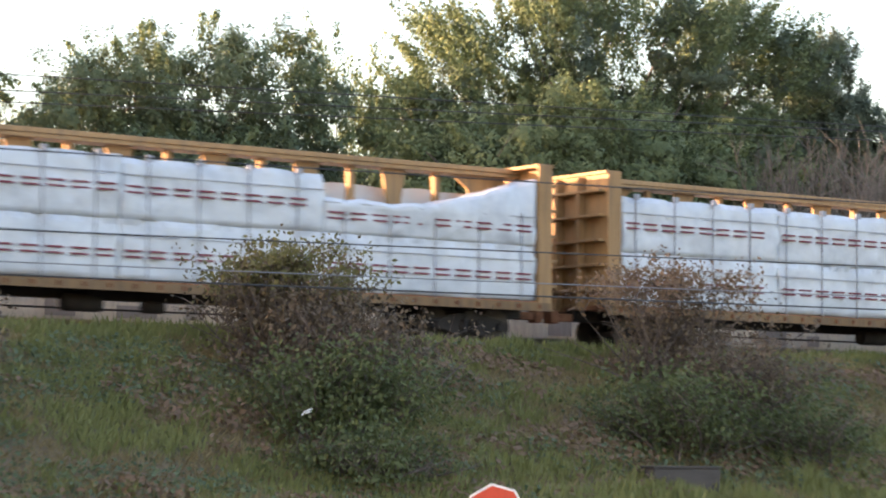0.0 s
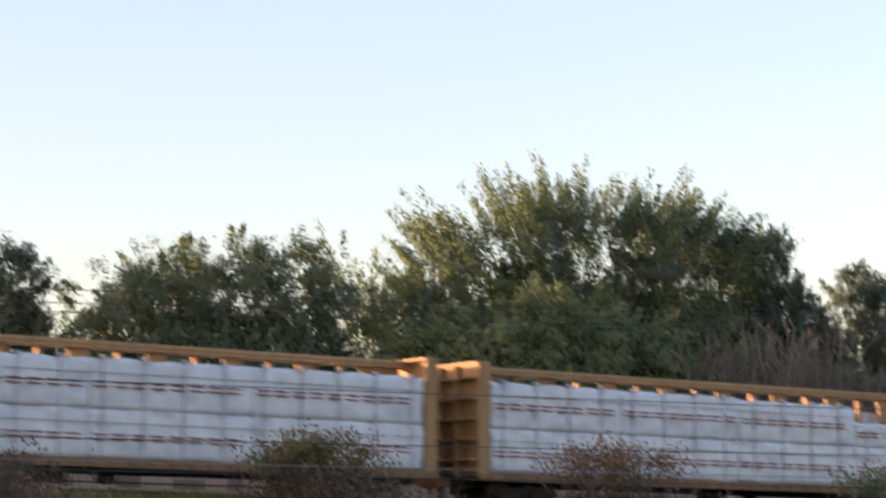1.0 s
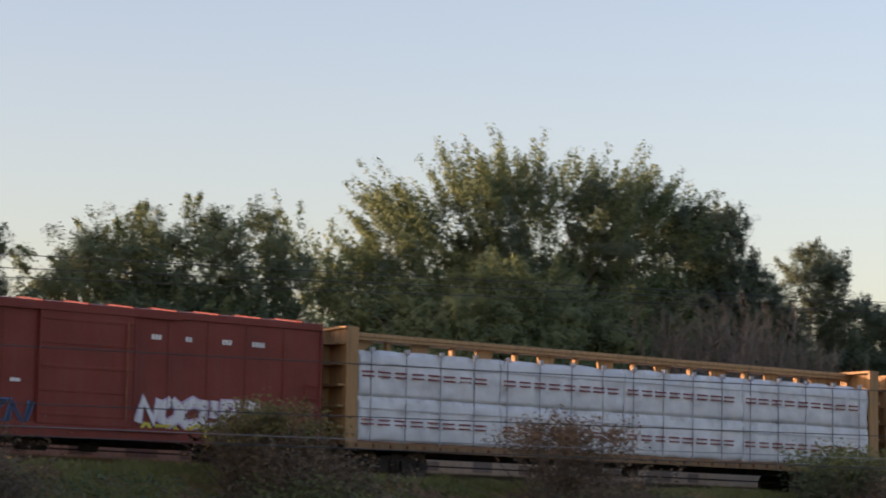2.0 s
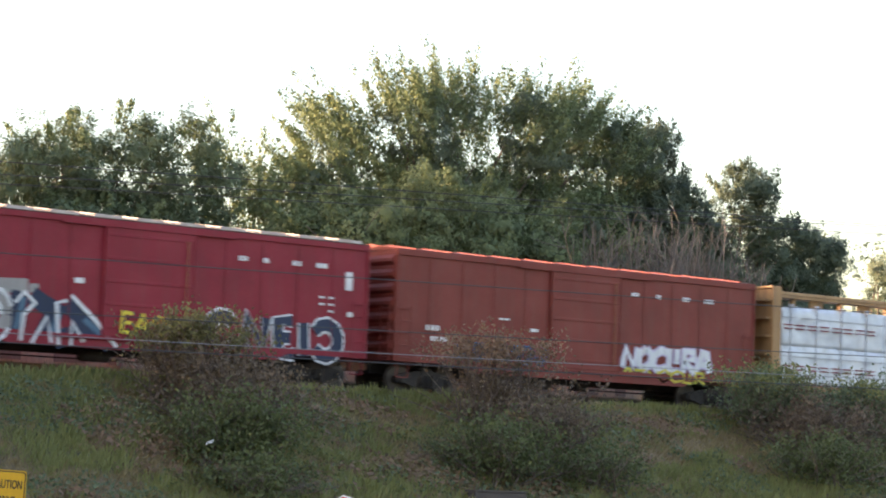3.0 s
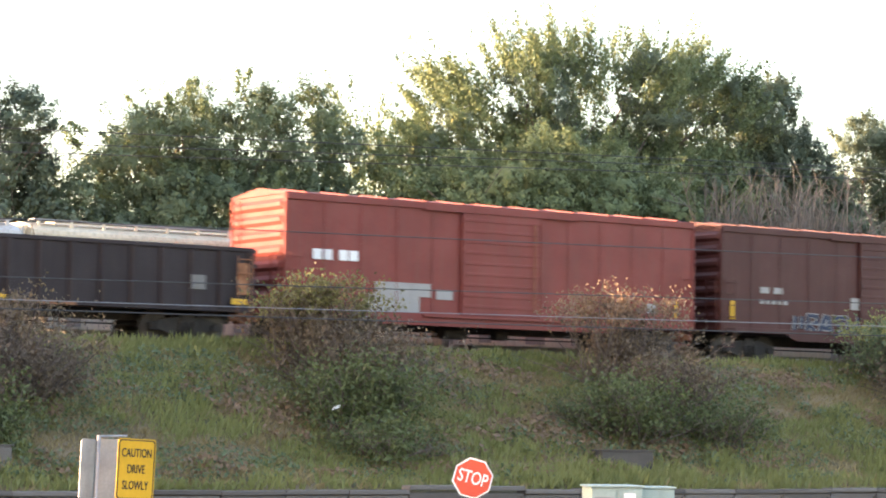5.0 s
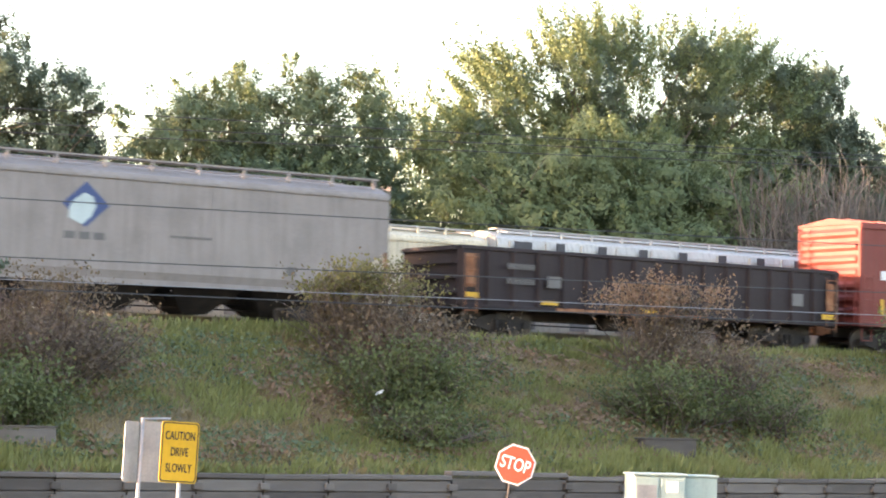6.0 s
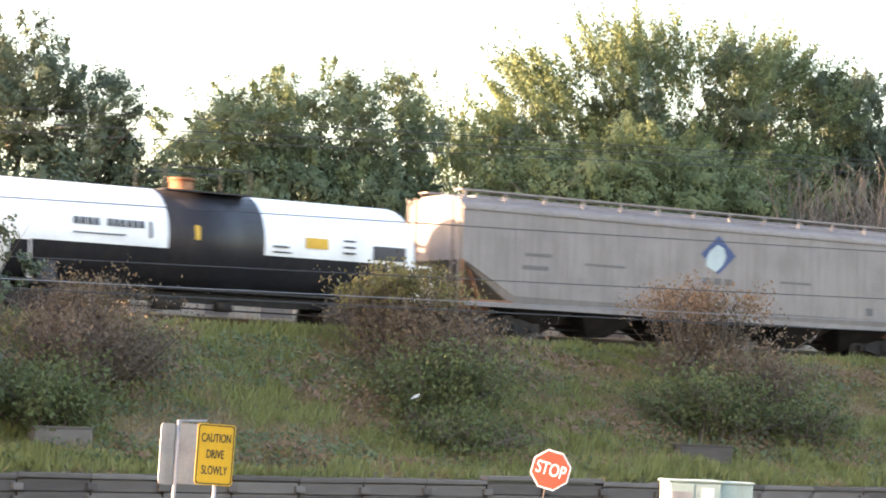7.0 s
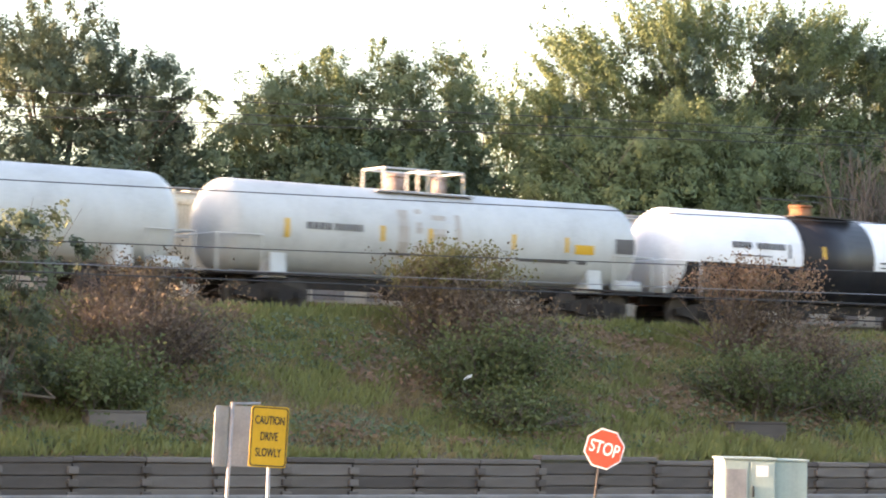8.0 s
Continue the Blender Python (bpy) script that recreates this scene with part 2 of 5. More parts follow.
def again(ob, name, parent, at):
    """The same mesh once more, as another part."""
    o = new(name, ob.data)
    o.parent, o.matrix_basis = parent, at
    return o


def words(name, text, size, mat, parent, at, spacing=1.0):
    cu = bpy.data.curves.new(name, "FONT")
    cu.body, cu.size, cu.align_x, cu.align_y, cu.extrude, cu.space_character = text, size, "CENTER", "CENTER", 0.002, spacing
    cu.offset = size * 0.012
    tmp = bpy.data.objects.new(name, cu)
    me = bpy.data.meshes.new_from_object(tmp)
    bpy.data.objects.remove(tmp)
    me.materials.clear()
    me.materials.append(mat)
    ob = new(name, me)
    ob.parent, ob.matrix_basis = parent, at
    return ob


def thing(name, label, category, group="", at=None):
    ob = tagged(new(name), label, category, group)
    ob.empty_display_size = 0.3
    if at is not None:
        ob.matrix_basis = at
    return ob


def structure(name, me, label):
    return tagged(new(name, me), label, kind="structure")

# ---- ground, bank and tracks ----
RAIL = 4.75
TRACK_Y, SIDING_Y, SIDING_RAIL = 62.2, 67.5, 4.1
WALL_Y = 50.0
PROFILE = [(-1500, -0.3), (-200, -0.1), (0, 0), (30, 0), (45, 0), (49.9, 0.02), (50.2, 0.03), (50.25, 0.86), (50.7, 0.95), (51.5, 1.25), (52.5, 1.72), (53.5, 2.25),
           (54.5, 2.78), (55.5, 3.28), (56.5, 3.75), (57.5, 4.15), (58.2, 4.38), (58.8, 4.5), (59.6, 4.47), (60.2, 4.35), (64.4, 4.3),
           (65.2, 3.75), (70, 3.7), (76, 3.7), (110, 3.6), (300, 3.0), (1600, 0.0)]


def height(x, y):
    z = np.interp(y, [p[0] for p in PROFILE], [p[1] for p in PROFILE])
    on_bank = 1.0 if 50.6 < y < 59.5 else 0.0
    return z + on_bank * (0.16 * noise.noise((x * 0.35, y * 0.5, 3)) + 0.05 * noise.noise((x * 1.7, y * 1.7, 9)))


def build_ground():
    xs = [-2500, -800, -200, -60, -10, 5] + [12 + 0.5 * i for i in range(125)] + [80, 100, 140, 300, 900, 2500]
    ys = []
    for (a, _), (b, _) in zip(PROFILE, PROFILE[1:]):
        k = 3 if 50.6 < a < 59 else 1
        ys += [a + (b - a) * i / k for i in range(k)]
    ys.append(PROFILE[-1][0])
    v = [(x, y, height(x, y)) for y in ys for x in xs]
    w = len(xs)
    f = [(j * w + i, j * w + i + 1, (j + 1) * w + i + 1, (j + 1) * w + i) for j in range(len(ys) - 1) for i in range(w - 1)]
    me = bpy.data.meshes.new("ground")
    me.from_pydata(v, [], f)
    me.materials.append(M["soil"])
    structure("ground", me, "rough grassy railway embankment soil reaching to the horizon")
    bm = bmesh.new()
    box(bm, -300, 300, 8, 48.9, -0.2, 0.03)
    structure("road", mesh_of("road", bm, M["asphalt"]), "worn grey asphalt road below the wall")
    bm = bmesh.new()
    box(bm, -60, 120, 48.9, 49.35, -0.2, 0.16)
    structure("kerb", mesh_of("kerb", bm, M["kerb"], 0.02), "pale concrete kerb along the road")
    for y, r, name in ((TRACK_Y, RAIL, "ballast_bed"), (SIDING_Y, SIDING_RAIL, "siding_ballast_bed")):
        bm = bmesh.new()
        prism(bm, [(y - 1.9, r - 0.5), (y - 1.35, r - 0.17), (y + 1.35, r - 0.17), (y + 1.9, r - 0.5)], "x", -160, 200)
        structure(name, mesh_of(name, bm, M["ballast"]), "dark stone ballast under the rails")
        for s in (-0.75, 0.75):
            bm = bmesh.new()
            prism(bm, [(y + s - 0.07, r - 0.165), (y + s + 0.07, r - 0.165), (y + s + 0.012, r - 0.12), (y + s + 0.012, r - 0.045), (y + s + 0.036, r - 0.03),
                       (y + s + 0.036, r), (y + s - 0.036, r), (y + s - 0.036, r - 0.03), (y + s - 0.012, r - 0.045), (y + s - 0.012, r - 0.12)], "x", -160, 200)
            structure("rail", mesh_of("rail", bm, M["tread"]), "worn steel rail on the ballast")


def build_wall():
    """Retaining wall of stacked timbers between short posts, its capping stepping from bay to bay."""
    wall = tagged(new("retaining_wall"), "low retaining wall of weathered grey timbers", kind="structure")
    bm = bmesh.new()
    box(bm, -40, 110, 0.16, 0.24, -0.1, 0.80)
    part("backing", bm, M["timber"], wall)
    bay = 1.75
    bm = bmesh.new()
    box(bm, -bay / 2 + 0.02, bay / 2 - 0.02, -0.07, 0.15, 0.01, 0.27)
    plank = mesh_of("timber", bm, M["timber"], 0.012)
    bm = bmesh.new()
    box(bm, -bay / 2 + 0.004, bay / 2 - 0.004, -0.11, 0.28, 0, 0.11)
    cap = mesh_of("cap_board", bm, M["timber"], 0.015)
    bm = bmesh.new()
    box(bm, -0.12, 0.12, -0.17, 0.1, 0.0, 0.16)
    block = mesh_of("block", bm, M["timber"], 0.015)
    rnd = random.Random(5)
    for i in range(-2, 27):
        x = 14 + i * bay
        step = 0.10 if 33.5 < x < 37 else 0.0
        lift = 0.02 * rnd.uniform(-1, 1) + step
        for k in range(3):
            o = new("timber", plank)
            o.parent, o.matrix_basis = wall, pose(x, rnd.uniform(-0.01, 0.01), 0.28 * k + lift * 0.5, 0, 0, rnd.uniform(-0.3, 0.3))
        o = new("cap_board", cap)
        o.parent, o.matrix_basis = wall, pose(x, 0, 0.85 + lift, 0, rnd.uniform(-0.5, 0.5), 0)
        for k in range(3):
            o = new("block", block)
            o.parent, o.matrix_basis = wall, pose(x + bay / 2, -0.004 * k, 0.04 + 0.28 * k + lift * 0.5, 0, 0, 0)
    wall.matrix_basis = pose(0, WALL_Y, 0)


# ---- plants ----


def card_mesh(name, centres, normals, ups, sizes, mat, ratio=0.55):
    """Many small folded leaves: each two triangles about a midrib."""
    n = len(centres)
    ups = unit(ups - normals * np.sum(ups * normals, 1)[:, None])
    side = np.cross(normals, ups)
    side /= np.linalg.norm(side, axis=1)[:, None] + 1e-9
    h, w = sizes[:, None] * 0.5, sizes[:, None] * 0.5 * ratio
    v = np.stack([centres - ups * h, centres + side * w + normals * w * 0.35, centres + ups * h, centres - side * w + normals * w * 0.35], 1).reshape(-1, 3)
    me = bpy.data.meshes.new(name)
    me.vertices.add(4 * n)
    me.vertices.foreach_set("co", v.astype(np.float32).ravel())
    base = np.arange(n)[:, None] * 4
    tri = np.concatenate([base + [0, 1, 2], base + [0, 2, 3]], 1).reshape(-1)
    me.loops.add(6 * n)
    me.loops.foreach_set("vertex_index", tri.astype(np.int32))
    me.polygons.add(2 * n)
    me.polygons.foreach_set("loop_start", np.arange(2 * n, dtype=np.int32) * 3)
    me.update(calc_edges=True)
    me.materials.append(mat)
    return me


def unit(v):
    return v / (np.linalg.norm(v, axis=1)[:, None] + 1e-9)


def crown_points(rng, lobes, clumps, per, spread, rise):
    """Boughs over the shells of uneven lobes (x, y, z, rx, ry, rz), each a dome of leaf clumps with a shaded underside."""
    w = np.array([l[3] * l[5] for l in lobes])
    nb = max(8, clumps // 17)
    L = np.array(lobes)[rng.choice(len(lobes), nb, p=w / w.sum())]
    db = unit(rng.normal(size=(nb, 3)) + [0, -0.15, 0.1])
    cb = L[:, :3] + db * L[:, 3:] * (rng.uniform(0.3, 1.0, (nb, 1)) ** 0.5) * 0.9
    rb = rng.uniform(0.55, 1.25, (nb, 1)) * spread * 1.9
    k = rng.choice(nb, clumps, p=(rb[:, 0] ** 2) / (rb ** 2).sum())
    d = unit(rng.normal(size=(clumps, 3)) + db[k] * 0.75 + [0, 0, 0.55])
    c = cb[k] + d * rb[k] * [1, 1, 0.72] * rng.uniform(0.55, 1.08, (clumps, 1))
    # a third of the clumps fill the inside of the crown behind the boughs
    f = clumps // 3
    F = np.array(lobes)[rng.choice(len(lobes), f, p=w / w.sum())]
    d[:f] = unit(rng.normal(size=(f, 3)))
    c[:f] = F[:, :3] + d[:f] * F[:, 3:] * rng.uniform(0.2, 0.92, (f, 1))
    way = unit(d * 0.9 + rng.normal(size=(clumps, 3)) * 0.4 + [0, 0, rise * 0.6])
    long = rng.uniform(0.3, 1.0, (clumps, 1)) ** 1.5 * spread * 1.2
    along = rng.uniform(0, 1, (clumps, per, 1))
    off = rng.normal(size=(clumps, per, 3)) * spread * (0.42 - 0.26 * along) * 0.8
    p = (c[:, None] + way[:, None] * along * long[:, None] + off).reshape(-1, 3)
    ups = unit(np.repeat(way, per, 0) * 0.8 + rng.normal(size=p.shape) * 0.6)
    # leaves face outwards from their bough, so that each bough catches the light as one mass
    nor = unit(np.repeat(d, per, 0) * 1.1 + off.reshape(-1, 3) / spread * 0.9 + [0, 0, 0.2] + rng.normal(size=p.shape) * 0.24)
    return p, nor, ups, c


def limb_mesh(name, rng, x, y, z0, targets, r0, mat, crook=0.35):
    bm = bmesh.new()
    top = Vector(np.mean(targets, 0))
    fork = Vector((x, y, z0 + (top.z - z0) * 0.4))
    tube(bm, (x, y, z0 - 0.2), fork, r0, r0 * 0.7, 9)
    for t in targets:
        t = Vector(t)
        mid = fork.lerp(t, 0.5) + Vector(rng.normal(size=3)) * crook
        tube(bm, fork - Vector((0, 0, 0.1)), mid, r0 * 0.42, r0 * 0.25, 6)
        tube(bm, mid, t, r0 * 0.25, r0 * 0.06, 5)
        for _ in range(2):
            e = mid.lerp(t, rng.uniform(0.2, 0.8))
            tube(bm, e, e + Vector(rng.normal(size=3)) * 0.9 + Vector((0, 0, 0.6)), r0 * 0.1, r0 * 0.03, 4)
    return mesh_of(name, bm, mat)


def tree(name, label, x, y, lobes, leaf, clumps, per=50, spread=0.55, rise=0.5, size=0.145, seed=1, trunk=0.3, z0=3.6, category="tree", ratio=0.55, sprays=0, shoot=1.0, shoot_leaf=None):
    rng = np.random.default_rng(seed)
    t = thing(name, label, category, at=pose(x, y, z0))
    rel = [(l[0] - x, l[1] - y, l[2] - z0, l[3], l[4], l[5]) for l in lobes]
    p, nor, ups, c = crown_points(rng, rel, clumps, per, spread, rise)
    ends = [tuple(np.array(l[:3]) + rng.normal(size=3) * 0.3 * np.array(l[3:])) for l in rel for _ in range(3)]
    o = new("trunk", limb_mesh("trunk", rng, 0, 0, 0, ends, trunk, M["bark"]))
    o.parent = t
    o = new("crown", card_mesh("crown", p, nor, ups, rng.uniform(0.7, 1.3, len(p)) * size, LEAF[leaf], ratio))
    o.parent = t
    if sprays:
        # long upright shoots that break the outline
        w = np.array([l[3] * l[5] for l in rel])
        L = np.array(rel)[rng.choice(len(rel), sprays, p=w / w.sum())]
        d = unit(rng.normal(size=(sprays, 3)) * [1, 0.8, 0.7] + [0, -0.35, 0.6])
        start = L[:, :3] + d * L[:, 3:] * rng.uniform(0.66, 0.98, (sprays, 1))
        foot = np.array([np.mean([l[0] for l in rel]), np.mean([l[1] for l in rel]), 3.0])
        way = unit(unit(start - foot) * [1.7, 0.7, 0.7] + [0, 0, 0.3] + rng.normal(size=(sprays, 3)) * 0.14)
        per2 = 130
        u = rng.uniform(0, 1, (sprays, per2, 1))
        long = rng.uniform(0.8, 2.1, (sprays, 1, 1)) * shoot
        off = rng.normal(size=(sprays, per2, 3)) * (0.135 - 0.075 * u) * (shoot if shoot > 1 else 2.2 * shoot)
        p = (start[:, None] + way[:, None] * u * long + off).reshape(-1, 3)
        ups = unit(np.repeat(way, per2, 0) + rng.normal(size=p.shape) * 0.4)
        # leaves face away from the shoot's axis, so that each shoot has a bright and a dark side
        nor = unit(off.reshape(-1, 3) / (0.10 * shoot) + np.repeat(d, per2, 0) * 0.5 + rng.normal(size=p.shape) * 0.25 + [0, 0, 0.3])
        o = new("shoot_leaves", card_mesh("shoot_leaves", p, nor, ups, rng.uniform(0.7, 1.3, len(p)) * size * 0.9, LEAF[shoot_leaf or leaf], 0.7))
        o.parent = t
    return t


def build_trees():
    Y = 82
    # three unseen trees added beyond the row to keep low sun off the bank
    for i, x in enumerate((-52, -45, -38)):
        tree("broadleaf_tree", "unseen dark green tree added to shade the bank", x, Y, [(x, Y, 9.5, 4.2, 3.5, 4.6), (x + 2, Y, 6.5, 4, 3, 4)], "deep", 260, per=26, seed=40 + i, size=0.34)
    tree("broadleaf_tree", "dark green broadleaf tree behind the tracks", 24, Y, [(22, Y, 9, 4, 4, 5.5), (27, Y + 1, 8, 4, 4, 5.5), (29.5, Y - 1, 11.2, 3, 3, 3.0)], "deep", 1100, seed=2, spread=0.7)
    tree("broadleaf_tree", "tall dark green broadleaf tree with thin top", 35, Y, [(33.4, Y, 13.6, 1.7, 2, 2.6), (35.6, Y, 13.3, 1.8, 2.4, 2.7), (37.8, Y - 1, 12.3, 1.5, 2, 2.5), (36.4, Y - 1, 9.5, 3.5, 2.4, 3.8), (39.8, Y, 8.8, 1.6, 2, 3.0), (33, Y, 9.6, 2.6, 2.4, 3.4)], "deep", 1700, seed=3, spread=0.5, sprays=90, shoot=0.5)
    # olive shoots paint the warm sunlight on this tree's top
    tree("broadleaf_tree", "round green broadleaf tree with top shoots coloured as sunlit", 46, Y, [(42.6, Y, 11.8, 1.9, 2.4, 2.6), (44.8, Y - 0.6, 13.1, 1.8, 2.2, 2.5), (47.3, Y, 13.2, 1.9, 2.2, 2.5), (49.8, Y - 0.6, 13.0, 1.7, 2.2, 2.8), (51.2, Y, 11.2, 1.4, 2.2, 3.0), (46.5, Y - 1.5, 8.6, 5.6, 2.6, 3.8), (41.4, Y - 1, 8.4, 1.9, 2.4, 3.4), (39.9, Y - 1, 7.0, 1.7, 2.0, 3.0), (51.6, Y - 1, 8.2, 1.7, 2.2, 3.6), (48.8, Y - 2, 9.8, 2.2, 2, 2.6), (44.2, Y - 2, 9.4, 2.0, 2, 2.4)], "green", 3600, seed=4, spread=0.6, sprays=170, shoot=0.5, shoot_leaf="olive")
    tree("feathery_tree", "slender tree with upright feathery branches", 54.5, Y + 1, [(53.4, Y + 1, 13.6, 0.8, 0.8, 1.2), (55.2, Y + 1, 12.8, 0.9, 0.8, 1.2), (54.4, Y + 1, 11.2, 1.5, 1.2, 1.6), (56.2, Y + 1, 11.2, 1.2, 1, 1.8)], "green", 80, spread=0.4, rise=1.3, seed=5, trunk=0.18, sprays=70, shoot=1.35, shoot_leaf="olive")
    tree("big_tree", "big spreading maple with spiky upright leaf sprays", 64, Y + 2, [(59.4, Y + 2, 14.8, 1.5, 2.2, 2.3), (62.2, Y + 1, 16.1, 1.5, 2.2, 2.3), (65.2, Y + 2, 16.5, 1.6, 2.4, 2.3), (68.4, Y + 1, 16.5, 1.6, 2.4, 2.3), (71.3, Y + 2, 16.8, 1.6, 2.4, 2.3), (73.8, Y + 2, 15.8, 1.3, 2.2, 2.6), (65, Y + 2, 11.4, 6.4, 3.0, 3.8), (71, Y + 2, 11.4, 3.9, 3.0, 4.0), (58.2, Y + 2, 12.7, 1.3, 2.0, 2.0)],
         "deep", 1700, spread=0.55, rise=0.9, seed=6, trunk=0.45, sprays=1150, shoot=1.35, shoot_leaf="olive")
    tree("broadleaf_tree", "dense bushy tree with yellow-green crown", 57.5, 76, [(54.6, 76, 10.6, 2.2, 2.4, 2.4), (57.6, 75.6, 11.3, 2.4, 2.4, 2.5), (60.6, 76, 11.0, 2.2, 2.4, 2.5), (63.4, 76, 10.2, 2.0, 2.4, 3.0), (52.2, 76, 9.2, 2.0, 2.4, 2.6), (57.5, 75.2, 7.8, 7.2, 2.6, 3.6), (56.0, 74.4, 9.0, 2.6, 2, 2.0), (61.4, 74.6, 8.4, 2.6, 2, 2.2)], "olive", 3300, rise=0.6, seed=7, spread=0.62, sprays=260, shoot=0.65)
    tree("broadleaf_tree", "dark green tree beside the big maple", 77, 85, [(77.4, 85, 16.0, 1.8, 2, 2.6), (79.4, 85, 13.9, 1.9, 2, 2.6), (76.8, 85, 11.8, 4.2, 2.8, 4.2), (81.2, 85, 11.8, 1.8, 2, 2.8)], "deep", 2100, rise=0.8, seed=8, sprays=130, shoot=0.6)
    tree("broadleaf_tree", "dark green tree at the end of the row", 84.5, 85, [(84.6, 85, 15.1, 1.5, 1.8, 2.4), (86.8, 85, 12.9, 1.9, 1.8, 2.4), (84.5, 85, 10.4, 3.9, 2.6, 3.6), (89.8, 85, 12.6, 1.3, 1.5, 1.8), (88.8, 85, 10.0, 2.3, 2, 3.0)], "deep", 1900, rise=0.7, seed=9, sprays=120, shoot=0.6)
    tree("broadleaf_tree", "dark green tree beyond a gap of sky", 94.5, 86, [(95.4, 86, 13.4, 1.7, 2, 2.0), (97.6, 86, 12.0, 2.8, 3, 3.6), (97.5, 86, 9, 3.4, 3, 4)], "deep", 900, rise=0.6, seed=10)
    rng = np.random.default_rng(31)
    for cx, w, h in ((66.6, 3.2, 8.5), (69.2, 3.4, 9.2), (72.0, 2.8, 8.0)):
        t = thing("bare_thicket", "leafless brown thicket of upright stems", "shrub", at=pose(cx, 74, 3.65))
        for clump in range(15):
            bm = bmesh.new()
            fx, fy = rng.normal() * w * 0.38, rng.normal() * 0.8
            for i in range(10):
                a = Vector((fx + rng.normal() * 0.25, fy + rng.normal() * 0.25, -0.1))
                top = Vector((a.x * 1.25 + rng.normal() * 1.1, a.y + rng.normal() * 0.7, h * rng.uniform(0.55, 1.03)))
                mid = a.lerp(top, 0.55) + Vector(rng.normal(size=3)) * 0.3
                tube(bm, a, mid, 0.05, 0.036, 3, False), tube(bm, mid, top, 0.036, 0.014, 3, False)
                for _ in range(8):
                    e = mid.lerp(top, rng.uniform(0.0, 0.95))
                    tube(bm, e, e + Vector((rng.normal() * 0.6, rng.normal() * 0.4, rng.uniform(0.3, 1.1))), 0.02, 0.007, 3, False)
            tagged(part("stem_clump", bm, M["stems"], t), kind="stuff")
    # low undergrowth that closes the view below the crowns
    for i in range(16):
        x = 18 + i * 5.2
        tree("undergrowth_bush", "dense dark green bush under the trees", x, 78.5, [(x, 78.5, 5.4, 3.4, 2, 2.6), (x + 1.5, 79.5, 7.6, 2.9, 2, 2.6)], "deep", 330, per=26, seed=60 + i, trunk=0.1, category="bush", size=0.24)


def shrub(label, x, y, h, w, leaf, seed, stems=60, clumps=160, top_leaf=None, top=60, droop=0.0, name="bank_shrub"):
    """Twiggy many-stemmed shrub on the bank, with lighter leaves at its tips."""
    rng = np.random.default_rng(seed)
    z0 = height(x, y)
    t = thing(name, label, "shrub", at=pose(x, y, z0))
    bm, tips, inner = bmesh.new(), [], []
    for i in range(stems):
        a = Vector((rng.normal() * w * 0.16, rng.normal() * 0.25, -0.15))
        lean = rng.normal()
        e = Vector((a.x + lean * w * 0.42, rng.normal() * w * 0.25, h * rng.uniform(0.55, 1.0) * (1 - 0.16 * abs(lean))))
        m = a.lerp(e, 0.5) + Vector((rng.normal() * 0.12, rng.normal() * 0.12, 0.12 * h * droop))
        tube(bm, a, m, 0.028, 0.018, 4, False), tube(bm, m, e, 0.018, 0.006, 4, False)
        tips.append(e), inner.append(m.lerp(e, 0.3))
        for _ in range(6):
            s = a.lerp(m, rng.uniform(0.4, 1)) if rng.uniform() < 0.35 else m.lerp(e, rng.uniform(0, 1))
            q = s + Vector((rng.normal() * 0.34, rng.normal() * 0.3, rng.uniform(0.02, 0.5)))
            tube(bm, s, q, 0.009, 0.004, 3, False)
            inner.append(q)
    tagged(part("branchwork", bm, M["dry"], t), kind="stuff")

    def foliage(nm, src, n, per, mat, size, spread):
        c = np.array([tuple(src[rng.integers(len(src))]) for _ in range(n)]) + rng.normal(size=(n, 3)) * 0.15
        p = (c[:, None] + rng.normal(size=(n, per, 3)) * spread).reshape(-1, 3)
        p[:, 2] = np.maximum(p[:, 2], 0.05)
        ups = unit(rng.normal(size=p.shape) + [0, 0, 0.5])
        nor = unit(np.cross(ups, rng.normal(size=p.shape)) + [0, -0.2, 0.3])
        o = new(nm, card_mesh(nm, p, nor, ups, rng.uniform(0.6, 1.3, len(p)) * size, mat))
        o.parent = t
    foliage("foliage", inner, clumps, 22, LEAF[leaf], 0.12, 0.22)
    if top_leaf:
        foliage("tip_leaves", sorted(tips + inner, key=lambda v: -v.z)[:max(30, len(inner) // 6)], top, 16, LEAF[top_leaf], 0.12, 0.14)
    return t


